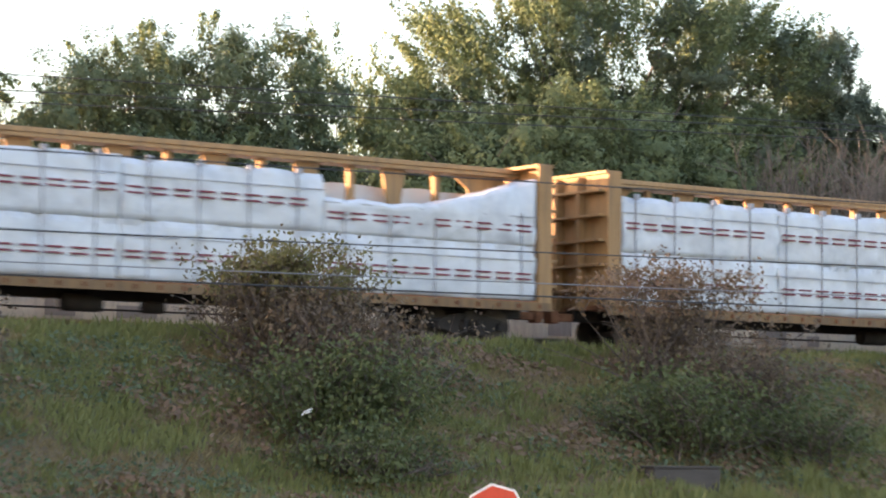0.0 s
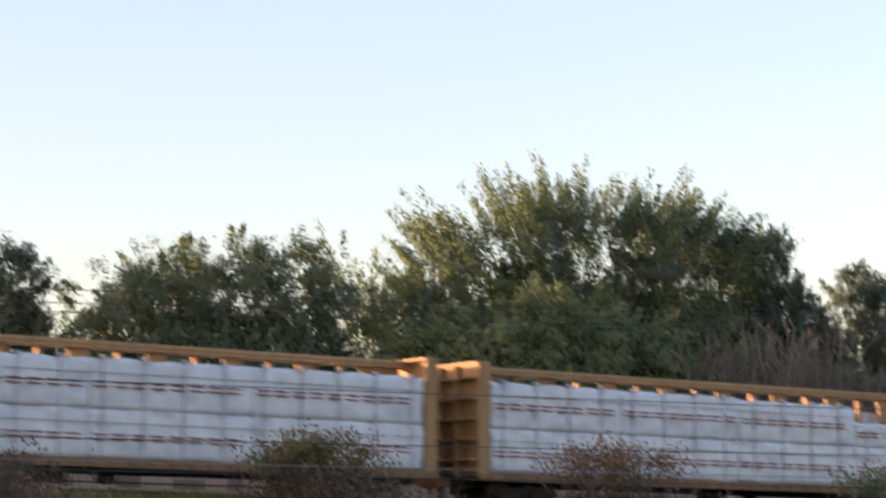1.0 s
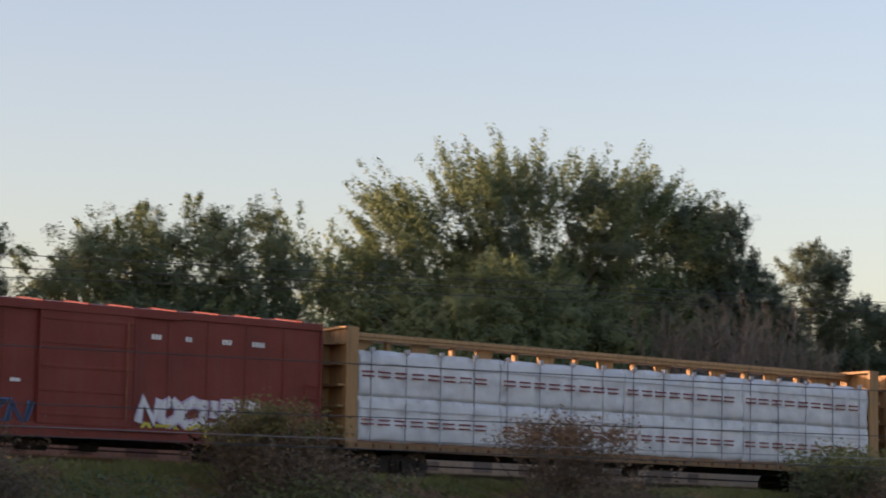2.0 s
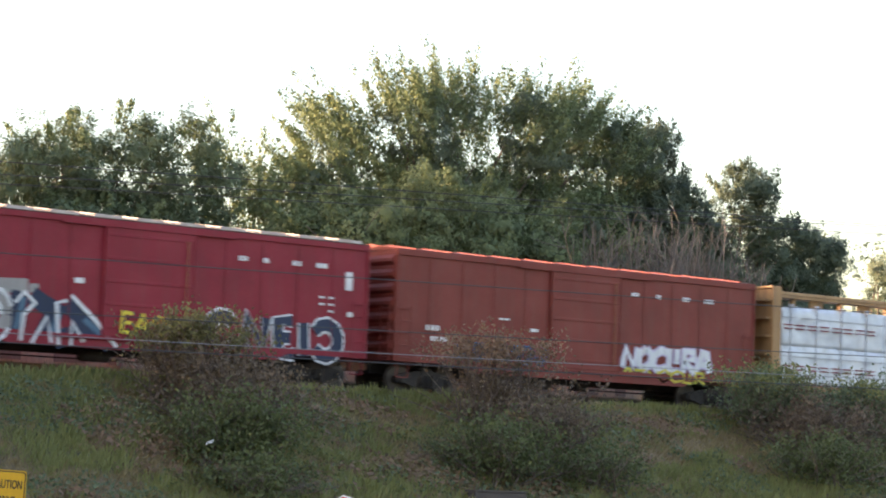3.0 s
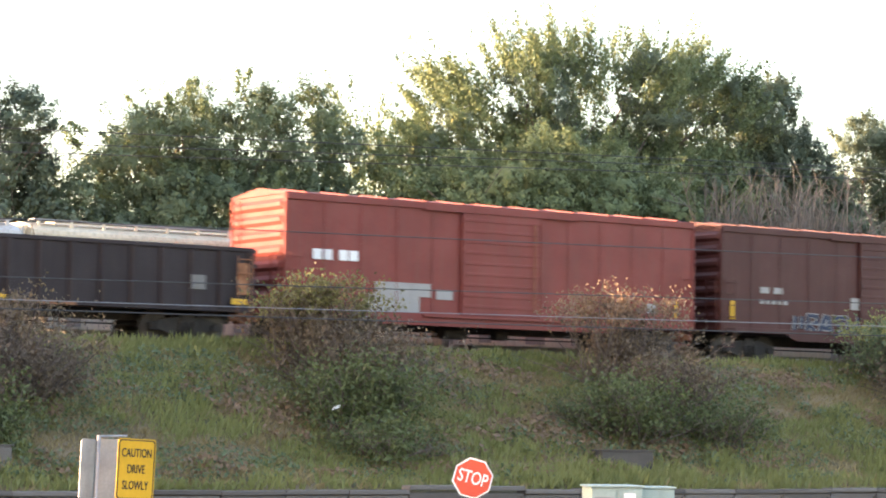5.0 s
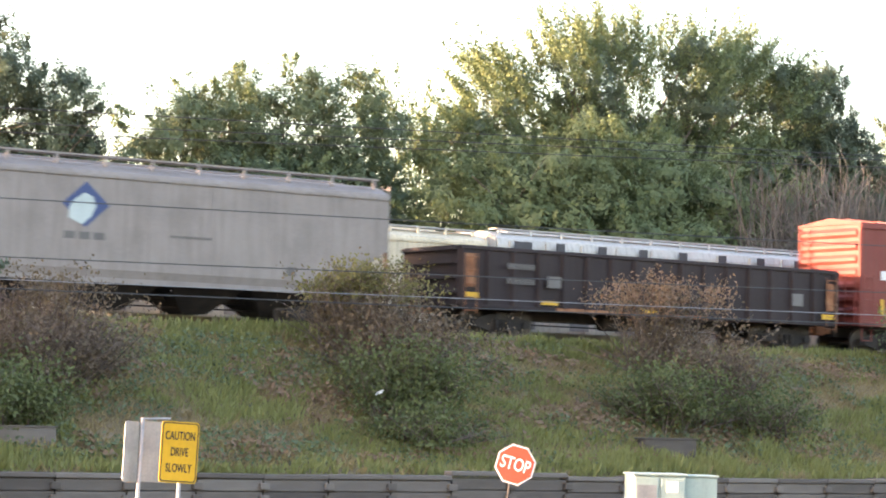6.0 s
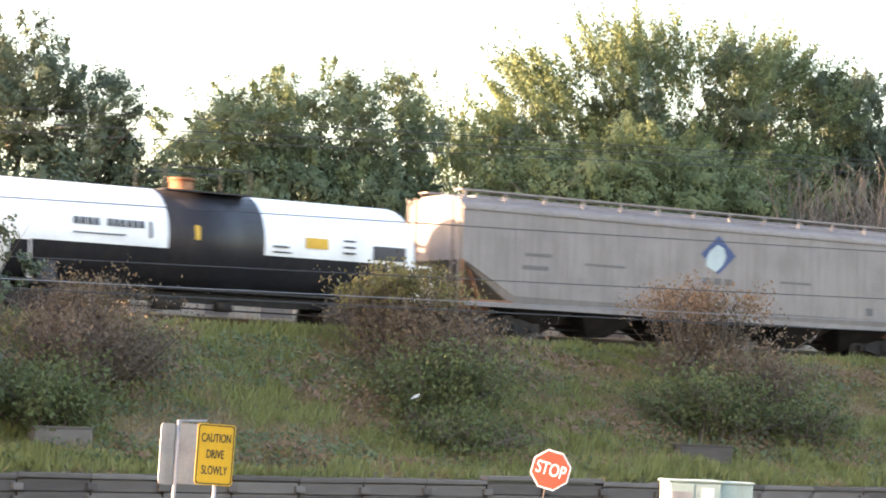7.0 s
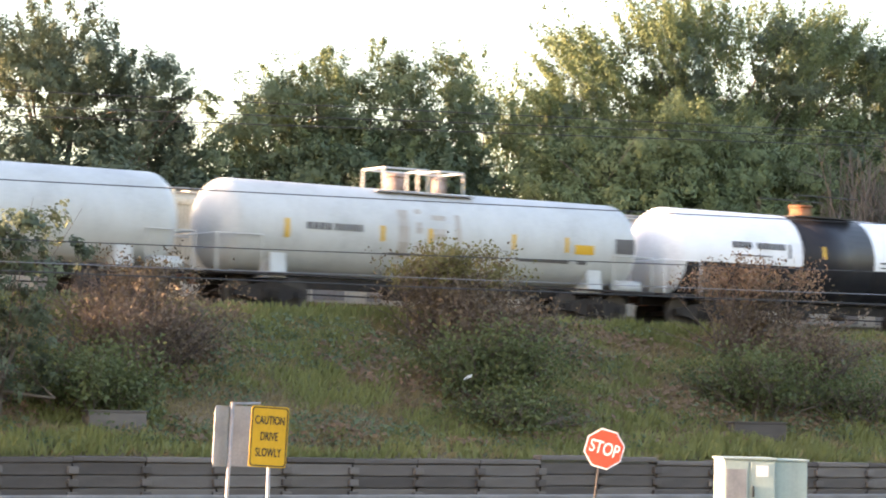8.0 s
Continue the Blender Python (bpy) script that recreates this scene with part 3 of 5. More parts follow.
def build_shrubs():
    shrub("twiggy brown shrub with leaf tips coloured pale yellow-green as if sunlit", 35.6, 56.3, 2.7, 2.5, "brown", 11, 90, 260, "gold", 240)
    shrub("dark red-brown twiggy shrub on the slope", 35.9, 55.0, 2.0, 2.7, "russet", 24, 80, 300)
    shrub("low dark green bramble below the brown shrub", 35.1, 53.7, 1.7, 2.5, "bramble", 12, 60, 400)
    shrub("low dark green bramble at the foot of the slope", 34.7, 52.3, 0.9, 2.2, "bramble", 25, 40, 150)
    shrub("twiggy shrub with orange-brown leaf tips", 45.6, 56.2, 2.95, 2.8, "brown", 13, 80, 110, "fallen", 170)
    shrub("low green bramble under bare twigs", 43.8, 53.5, 1.6, 2.5, "bramble", 14, 70, 300)
    shrub("bare brown twiggy shrub on the bank", 46.2, 54.6, 2.0, 2.7, "russet", 15, 90, 220)
    shrub("low dark green bramble at the foot of the slope", 47.0, 53.2, 1.0, 2.4, "bramble", 26, 50, 130)
    shrub("dry brown shrub with rusty seed heads", 26.2, 56.6, 1.9, 2.4, "brown", 16, 110, 70, "brown", 36)
    shrub("grey-brown leafless bush on the slope", 25.6, 54.6, 2.0, 2.8, "russet", 17, 120, 200)
    shrub("low dark green bramble on the slope", 23.6, 52.8, 1.4, 2.6, "bramble", 18, 40, 380)
    shrub("vine-covered shrub with arching bright green shoots", 58.0, 57.2, 1.95, 2.6, "green", 19, 80, 360, "grass", 130, 1.0, "vine_shrub")
    shrub("dark twiggy shrub under the vines", 58.4, 55.4, 1.9, 2.9, "russet", 20, 90, 330)
    shrub("low dark bramble under the vines", 56.8, 53.8, 1.3, 2.8, "bramble", 27, 40, 300)
    shrub("vine-covered shrub with arching bright green shoots", 62.8, 57.4, 1.6, 2.2, "green", 21, 60, 240, "grass", 80, 1.0, "vine_shrub")
    shrub("dark twiggy shrub on the bank", 63.2, 55.4, 1.8, 2.4, "bramble", 22, 70, 260)
    tree("bank_tree", "young green broadleaf tree standing on the bank", 21.2, 52.6, [(21.7, 52.6, 5.2, 1.6, 1.2, 2.0), (20.3, 52.6, 4.6, 1.7, 1.2, 2.4), (21.9, 52.4, 3.2, 1.3, 1, 1.3), (20.2, 52.2, 2.6, 1.8, 1, 1.2)], "deep", 620, per=22, spread=0.26, rise=0.5, size=0.13, seed=23, trunk=0.12, z0=1.55)


def build_grass():
    rng = np.random.default_rng(77)
    n = 200000
    x, y = rng.uniform(14, 72, n), 50.4 + 8.9 * rng.uniform(0, 1, n) ** 0.9
    patch = np.array([0.7 * noise.noise((a * 0.3, b * 0.55, 1.5)) + 0.85 * noise.noise((a * 0.9, b * 1.3, 4.0)) for a, b in zip(x, y)])
    z = np.array([height(a, b) for a, b in zip(x, y)])
    rim = np.clip((y - 57.0) / 1.5, 0, 1) + np.clip((52.2 - y) / 1.5, 0, 1)
    dry = patch - 0.45 * rim + rng.normal(size=n) * 0.14 > 0.0
    bare = (patch > 0.32) & (rng.uniform(size=n) < 0.35)
    tall = rng.uniform(0.10, 0.30, n) * (1 + 0.45 * rim) * (1 + 0.8 * np.clip(-patch, 0, 1))
    for nm, mask, mat, lean, label in (("grass", ~dry & ~bare, "grass", 0.45, "rough green grass on the bank"), ("dry_grass", dry & ~bare, "straw", 0.9, "flattened straw-coloured dry grass on the bank")):
        k = mask.sum()
        ups = unit(np.c_[rng.normal(size=k) * lean, rng.normal(size=k) * lean - 0.2, np.full(k, 1.0)])
        nor = unit(np.c_[rng.normal(size=k) * 0.6, np.full(k, -1.0), rng.normal(size=k) * 0.3])
        nor = unit(nor - ups * np.sum(nor * ups, 1)[:, None])
        c = np.c_[x[mask], y[mask], z[mask]] + ups * tall[mask, None] * 0.45
        tagged(new(nm, card_mesh(nm, c, nor, ups, tall[mask], LEAF[mat], 0.12)), label, "grass", kind="stuff")
    # dead leaves lying in brown drifts
    k = 46000
    x, y = rng.uniform(14, 72, k), rng.uniform(51.2, 58.2, k)
    keep = np.array([noise.noise((a * 0.26, b * 0.5, 40.0)) + 0.7 * noise.noise((a * 1.0, b * 1.2, 13)) for a, b in zip(x, y)]) > 0.20
    x, y = x[keep], y[keep]
    c = np.c_[x, y, [height(a, b) for a, b in zip(x, y)] + rng.uniform(0.08, 0.26, len(x))]
    ups = unit(rng.normal(size=c.shape) * [1, 1, 0.4])
    nor = unit(rng.normal(size=c.shape) * 0.5 + [0, -0.6, 0.8])
    tagged(new("leaf_litter", card_mesh("leaf_litter", c, nor, ups, rng.uniform(0.08, 0.2, len(c)), LEAF["fallen"], 0.6)), "brown dead leaves and stalks in drifts", "leaf litter", kind="stuff")
    # broad weeds and ivy in dark patches
    k = 42000
    x, y = rng.uniform(14, 72, k), rng.uniform(50.8, 58, k)
    keep = np.array([noise.noise((a * 0.3, b * 0.4, 21.0)) + 0.4 * noise.noise((a * 1.1, b * 1.1, 8)) for a, b in zip(x, y)]) > 0.0
    x, y = x[keep], y[keep]
    c = np.c_[x, y, [height(a, b) for a, b in zip(x, y)] + rng.uniform(0.05, 0.32, len(x))]
    ups = unit(rng.normal(size=c.shape) + [0, -0.5, 0.2])
    nor = unit(np.cross(ups, rng.normal(size=c.shape)) + [0, -0.6, 0.6])
    tagged(new("weeds", card_mesh("weeds", c, nor, ups, rng.uniform(0.06, 0.14, len(c)), LEAF["green"], 0.7)), "broad-leaved green weeds and ivy", "weeds", kind="stuff")


build_ground()
build_wall()
build_trees()
build_shrubs()
build_grass()

# ---- railway cars: origin on the rails under the middle of the car, near side at -y ----
SPEED = 20.69
MOVING, WHEELSETS = [], []


def wheelset_mesh():
    bm = bmesh.new()
    tube(bm, (0, -0.95, 0), (0, 0.95, 0), 0.075, seg=10)
    for s in (-1, 1):
        tube(bm, (0, s * 0.70, 0), (0, s * 0.74, 0), 0.486, seg=22)
        tube(bm, (0, s * 0.74, 0), (0, s * 0.83, 0), 0.457, seg=22)
        tube(bm, (0, s * 0.83, 0), (0, s * 0.86, 0), 0.15, seg=10)
        box(bm, -0.3, 0.3, s * 0.845 - 0.01, s * 0.845 + 0.01, -0.04, 0.04)
    return mesh_of("wheelset", bm, M["tread"])


def side_frame_mesh():
    bm = bmesh.new()
    prism(bm, [(-1.15, 0.36), (-0.75, 0.36), (-0.42, 0.22), (0.42, 0.22), (0.75, 0.36), (1.15, 0.36), (1.15, 0.56), (0.7, 0.66), (0.4, 0.74), (-0.4, 0.74), (-0.7, 0.66), (-1.15, 0.56)], "y", -0.07, 0.07)
    for s in (-1, 1):
        tube(bm, (s * 0.9, -0.13, 0.45), (s * 0.9, -0.06, 0.45), 0.12, seg=10)
    for s in (-0.2, 0, 0.2):
        tube(bm, (s, -0.12, 0.28), (s, -0.12, 0.60), 0.075, seg=8)
    return mesh_of("side_frame", bm, M["steel"], 0.012)


WHEELS, FRAME = wheelset_mesh(), side_frame_mesh()
bmb = bmesh.new()
box(bmb, -0.2, 0.2, -1.1, 1.1, 0.55, 0.82)
BOLSTER = mesh_of("bolster", bmb, M["steel"], 0.02)


def truck(car, x, turning=True):
    t = new("truck", BOLSTER)
    t.parent, t.matrix_basis = car, pose(x, 0, 0)
    for s in (-1, 1):
        o = new("side_frame", FRAME)
        o.parent, o.matrix_basis = t, pose(0, s * 0.99, 0, 0, 0, 0 if s < 0 else 180)
    for s in (-0.89, 0.89):
        o = new("wheelset", WHEELS)
        o.parent, o.matrix_basis = t, pose(s, 0, 0.457)
        if turning:
            WHEELSETS.append(o)


def underframe(car, half, trucks, z=0.85, turning=True, brake=True):
    for s in (-1, 1):
        truck(car, s * trucks, turning)
    boxes("centre_sill", M["steel"], car, [(-half, half, -0.22, 0.22, z - 0.22, z + 0.1)])
    for s in (-1, 1):
        bm = bmesh.new()
        box(bm, s * half, s * (half + 0.62), -0.1, 0.1, 0.72, 0.92)
        box(bm, s * (half + 0.5), s * (half + 0.75), -0.17, 0.17, 0.66, 0.98)
        part("coupler", bm, M["rust"], car, bevel=0.02)
    if brake:
        bm = bmesh.new()
        tube(bm, (-1.6, -0.6, 0.62), (-0.7, -0.6, 0.62), 0.2, seg=12)
        tube(bm, (0.4, -0.55, 0.58), (0.9, -0.55, 0.58), 0.14, seg=12)
        tube(bm, (-trucks + 1, -0.35, 0.5), (trucks - 1, -0.35, 0.5), 0.025, seg=6)
        part("brake_gear", bm, M["steel"], car)


def ladder(car, x, y0, y1, z0, z1, mat, name="ladder", rungs=5):
    bm = bmesh.new()
    for i in range(rungs):
        z = z0 + (z1 - z0) * i / (rungs - 1)
        tube(bm, (x, y0, z), (x, y1, z), 0.016, seg=5)
    for y in (y0, y1):
        box(bm, x - 0.02, x + 0.02, y - 0.02, y + 0.02, z0 - 0.1, z1 + 0.1)
    part(name, bm, mat, car)


def side_ladder(car, x0, x1, y, z0, z1, mat, rungs=5):
    bm = bmesh.new()
    for i in range(rungs):
        z = z0 + (z1 - z0) * i / (rungs - 1)
        tube(bm, (x0, y, z), (x1, y, z), 0.016, seg=5)
    for x in (x0, x1):
        tube(bm, (x, y, z0 - 0.1), (x, y, z1 + 0.1), 0.016, seg=5)
    part("ladder", bm, mat, car)


def marks(car, name, mat, rects, y=-1.5, label=""):
    if name != "lettering":
        pieces(name, mat, car, [(x0, x1, y - 0.008, y + 0.004, z0, z1) for x0, x1, z0, z1 in rects], label)
        return
    bm = bmesh.new()
    for x0, x1, z0, z1 in rects:
        box(bm, x0, x1, y - 0.008, y + 0.004, z0, z1)
    tagged(part(name, bm, mat, car, label), kind="stuff")


def bars(x, z, n, w=0.10, h=0.16, gap=0.05):
    return [(x + i * (w + gap), x + i * (w + gap) + w, z, z + h) for i in range(n)]


def blob(bm, pts, y, t=0.006):
    prism(bm, pts, "y", y - t, y + 0.002)


def stroke(bm, pts, w, y):
    """A fat sprayed line: one flat strip with mitred bends, tapering a little."""
    n = len(pts)
    left, right = [], []
    for i, (x, z) in enumerate(pts):
        ax, az = pts[max(0, i - 1)]
        bx, bz = pts[min(n - 1, i + 1)]
        dx, dz = bx - ax, bz - az
        k = math.hypot(dx, dz) or 1
        ww = w * (0.5 if 0 < i < n - 1 else 0.42)
        left.append((x - dz / k * ww, z + dx / k * ww)), right.append((x + dz / k * ww, z - dx / k * ww))
    for i in range(n - 1):
        f = [bm.verts.new((p[0], y, p[1])) for p in (left[i], right[i], right[i + 1], left[i + 1])]
        bm.faces.new(f)


GLYPHS = [
    [[(0.95, 0.85), (0.55, 1.0), (0.15, 0.75), (0.1, 0.3), (0.45, 0.05), (0.95, 0.2)]],
    [[(0.1, 0.0), (0.2, 0.95), (0.75, 0.1), (0.9, 1.0)]],
    [[(0.05, 0.0), (0.4, 1.0), (0.6, 0.95), (0.95, 0.05)], [(0.3, 0.42), (0.8, 0.4)]],
    [[(0.15, 0.95), (0.2, 0.1), (0.85, 0.05)], [(0.6, 0.95), (0.65, 0.35)]],
    [[(0.5, 1.0), (0.12, 0.7), (0.15, 0.25), (0.5, 0.02), (0.88, 0.3), (0.85, 0.75), (0.5, 1.0)]],
    [[(0.05, 0.9), (0.9, 0.95), (0.4, 0.5), (0.95, 0.25), (0.2, 0.0)]],
    [[(0.2, 0.0), (0.15, 0.95), (0.75, 0.9), (0.8, 0.6), (0.25, 0.48), (0.95, 0.0)]],
]


def graffiti(car, seed, x0, x1, z0, z1, n, outline, fill, y=-1.5, fat=0.30, label="sprayed graffiti lettering", lean=0.12):
    """A row of fat overlapping letter-like strokes with a light outline and a dark core."""
    rng = random.Random(seed)
    w, hh = (x1 - x0) / n, z1 - z0
    lines = []
    for i in range(n):
        g = GLYPHS[(seed + i * 3) % len(GLYPHS)]
        up, dn = rng.uniform(0.86, 1.0), rng.uniform(0, 0.1)
        for poly in g:
            lines.append([(x0 + i * w + w * (-0.06 + 1.12 * u) + lean * v * hh, z0 + hh * (dn + (up - dn) * v)) for u, v in poly])
    for name, mat, w, back in (("graffiti_outline", outline, 1.0, 0.016), ("graffiti_fill", fill, 0.66, 0.028)):
        for k, l in enumerate(lines):
            bm = bmesh.new()
            stroke(bm, l, hh * fat * w, y - back - 0.0005 * k)
            part(name, bm, mat, car, label)


def sprayed(car, name, mat, lines, x0, x1, z0, z1, w, y, label=""):
    """Sprayed lines given over the width and height of one piece, each a little in front of the last."""
    for k, l in enumerate(lines):
        bm = bmesh.new()
        stroke(bm, [(x0 + (x1 - x0) * u, z0 + (z1 - z0) * v) for u, v in l], w, y - 0.0006 * k)
        part(name, bm, mat, car, label)


def arc(cu, cv, ru, rv, a0, a1, n=9):
    return [(cu + ru * math.cos(radians(a0 + (a1 - a0) * i / n)), cv + rv * math.sin(radians(a0 + (a1 - a0) * i / n))) for i in range(n + 1)]


def run(car, x):
    car.matrix_basis = pose(x, TRACK_Y, RAIL)
    MOVING.append((car, x))


def centrebeam(x, seed, low_right=False, label="yellow centrebeam flat car loaded with white-wrapped lumber"):
    rng = random.Random(seed)
    car = thing("centrebeam_car", label, "railway car", "train")
    h, W, top = 11.15, 1.48, 4.45
    underframe(car, h, 9.0, 0.95)
    boxes("deck", M["rust"], car, [(-h, h, -W + 0.02, W - 0.02, 1.0, 1.10)])
    for s in (-1, 1):
        boxes("side_sill", M["sill"], car, [(-h, h, s * W - 0.04, s * W + 0.04, 0.86, 1.06), (-h, h, s * W - 0.07, s * W + 0.07, 0.86, 0.90)], "yellow side sill, rust-stained")
    bm = bmesh.new()
    tube(bm, (0, -W - 0.05, 0.92), (0, -W - 0.05, 1.02), 0.05, seg=6)
    first = part("winch", bm, M["rust"], car, at=pose(-h + 0.4, 0, 0))
    for i in range(1, 36):
        again(first, "winch", car, pose(-h + 0.4 + i * (2 * h - 0.8) / 35, 0, 0))
    for s in (-1, 1):
        b = boxes("bulkhead", M["yellow"], car, [(s * h - s * 0.02, s * h - s * 0.10, -W + 0.05, W - 0.05, 1.0, top - 0.05)], "yellow end bulkhead with stiffening ribs")
        boxes("post", M["yellow"], b, [(s * h, s * (h - 0.42), -W - 0.02, -W + 0.08, 0.95, top)], bevel=0.015)
        boxes("post", M["yellow"], b, [(s * h, s * (h - 0.42), W - 0.08, W + 0.02, 0.95, top)], bevel=0.015)
        boxes("top_flange", M["yellow"], b, [(s * (h + 0.06), s * (h - 0.42), -W, W, top - 0.06, top + 0.02)], bevel=0.01)
        for k in range(5):
            z = 1.45 + k * 0.62
            boxes("rib", M["yellow"], b, [(s * (h + 0.22), s * (h - 0.03), -W + 0.1, W - 0.1, z, z + 0.07)], bevel=0.01)
        for y in (-0.55, 0.35):
            boxes("stiffener", M["yellow"], b, [(s * (h + 0.2), s * (h - 0.03), y, y + 0.12, 1.0, top - 0.1)], bevel=0.01)
        ladder(car, s * (h + 0.1), W - 0.35, W - 0.02, 1.2, 4.1, M["rust"], rungs=8)
    # spine: top chord, posts, diagonals
    boxes("top_chord", M["yellow"], car, [(-h, h, -0.34, 0.34, top - 0.14, top - 0.02), (-h, h, -0.30, 0.30, top - 0.24, top - 0.14)], "yellow top beam", 0.015)
    n = 18
    for i in range(1, n):
        px = -h + i * 2 * h / n
        bm = bmesh.new()
        if i % 2:
            prism(bm, [(px - 0.2, 1.1), (px + 0.2, 1.1), (px + 0.2, top - 1.0), (px + 0.34, top - 0.24), (px - 0.34, top - 0.24), (px - 0.2, top - 1.0)], "y", -0.045, 0.045)
        else:
            box(bm, px - 0.07, px + 0.07, -0.09, 0.09, 1.1, top - 0.24)
        part("spine_post", bm, M["yellow"], car)
    for s in (-1, 1):
        bm = bmesh.new()
        prism(bm, [(s * (h - 0.4), top - 0.24), (s * (h - 2.0), top - 0.24), (s * (h - 0.4), top - 1.3)], "y", -0.05, 0.05)
        part("gusset", bm, M["yellow"], car)
    # wrapped lumber packs: two tiers on each side, bulging and creased
    edges = [-h + 0.46, -h + 0.46 + 5.3, -h + 0.46 + 10.3, h - 0.46 - 5.9, h - 0.46]
    if low_right:
        edges = [-h + 0.46, -h + 0.46 + 5.1, -h + 0.46 + 10.0, h - 6.6, h - 0.46]
    for side in (-1, 1):
        for a, b in zip(edges, edges[1:]):
            for tier in range(2):
                z0, z1 = (1.12, 2.44) if tier == 0 else (2.44, 3.82 + rng.uniform(-0.05, 0.05))
                slump = low_right and b > h - 1 and side < 0
                if slump and tier == 1:
                    z1 = 3.25
                pack(car, rng, a + 0.01, b - 0.01, side, z0, z1, slump and tier == 1)
    run(car, x)
    return car


def pack(car, rng, x0, x1, side, z0, z1, slump):
    """One wrapped pack: a grid draped over the stack, with folds between the straps."""
    nx = max(8, int((x1 - x0) / 0.14))
    yo, yi = 1.44, 0.36
    sd = rng.uniform(0, 100)
    bm = bmesh.new()
    rows = []
    prof = [(yo - 0.03, 0.0), (yo - 0.005, 0.1), (yo + 0.005, 0.26), (yo + 0.01, 0.42), (yo + 0.01, 0.58), (yo + 0.01, 0.74), (yo + 0.005, 0.9), (yo - (0.06 if z0 > 2 else 0.03), 1.0), (yi, 1.0), (yi, 0.0)]
    for i in range(nx + 1):
        u = i / nx
        x = x0 + (x1 - x0) * u
        pinch = 0.5 + 0.5 * math.cos(2 * math.pi * x / 1.28)
        ring = []
        for j, (y, w) in enumerate(prof):
            z = z0 + (z1 - z0) * w
            fold = noise.noise((x * 1.6 + sd, z * 2.4, side)) * 0.045 + noise.noise((x * 2.6 + z * 3 + sd, z * 4 - x * 1.5, side * 3)) * 0.05
            yy = y + (fold * 1.5 - 0.03 * pinch ** 6 if 0 < j < 8 else 0)
            if w >= 0.88 and z0 > 2:
                z += 0.05 * noise.noise((x * 0.9 + sd, 7, side)) - 0.03 * pinch ** 4
                if slump:
                    z += 0.85 * max(0, (u - 0.40) / 0.60) ** 1.4 + 0.05 * noise.noise((x * 2.2, 1, 1))
            if j == 0:
                z += 0.16 * min(0, noise.noise((x * 0.8 + sd, 3, side))) if z0 < 2 else 0
            if slump and j < 8:
                yy += 0.10 * math.sin(u * math.pi) * w
            ring.append(bm.verts.new((x, side * yy, z)))
        rows.append(ring)
    m = len(prof)
    for p, q in zip(rows, rows[1:]):
        for j in range(m):
            bm.faces.new((p[j], p[(j + 1) % m], q[(j + 1) % m], q[j])).smooth = j < 6
    bm.faces.new(rows[0]), bm.faces.new(rows[-1][::-1])
    load = part("lumber_pack", bm, M["wrap"], car, "white plastic-wrapped lumber pack with printed dashes")
    bm = bmesh.new()
    zc = z0 + (z1 - z0) * (0.42 if z0 > 2 else 0.36)
    if slump:
        zc = z0 + 0.40 * (z1 - z0)
    x = x0 + 0.12
    while x < x1 - 0.4:
        for dz in (0, 0.13):
            zz = zc + dz
            f = noise.noise(((x + 0.2) * 1.6 + sd, zz * 2.4, side)) * 0.045
            c = side * (yo + 0.04 + f)
            box(bm, x, x + 0.42, c - 0.02, c + 0.02, zz, zz + 0.042)
        x += 0.60
    tagged(part("print_band", bm, M["ink"], load, "dark red printed dashes"), kind="stuff")
    for k in range(-10, 11):
        x = k * 1.28
        if x0 + 0.05 < x < x1 - 0.05:
            bm = bmesh.new()
            c = side * (yo + 0.02)
            box(bm, x - 0.009, x + 0.009, c - 0.025, c + 0.015, (z0 - 0.1) if z0 < 2 else z0, z1 - 0.03)
            if z0 > 2 and not slump:
                box(bm, x - 0.06, x + 0.06, c - 0.10, c + 0.03, z1 - 0.07, z1 + 0.07)
            part("strap", bm, M["strap"], load)
    bm = bmesh.new()
    box(bm, x0, x1, side * (yo + 0.035) - 0.012, side * (yo + 0.035) + 0.012, (z0 + z1) / 2 + 0.285, (z0 + z1) / 2 + 0.305)
    part("cable", bm, M["strap"], load)


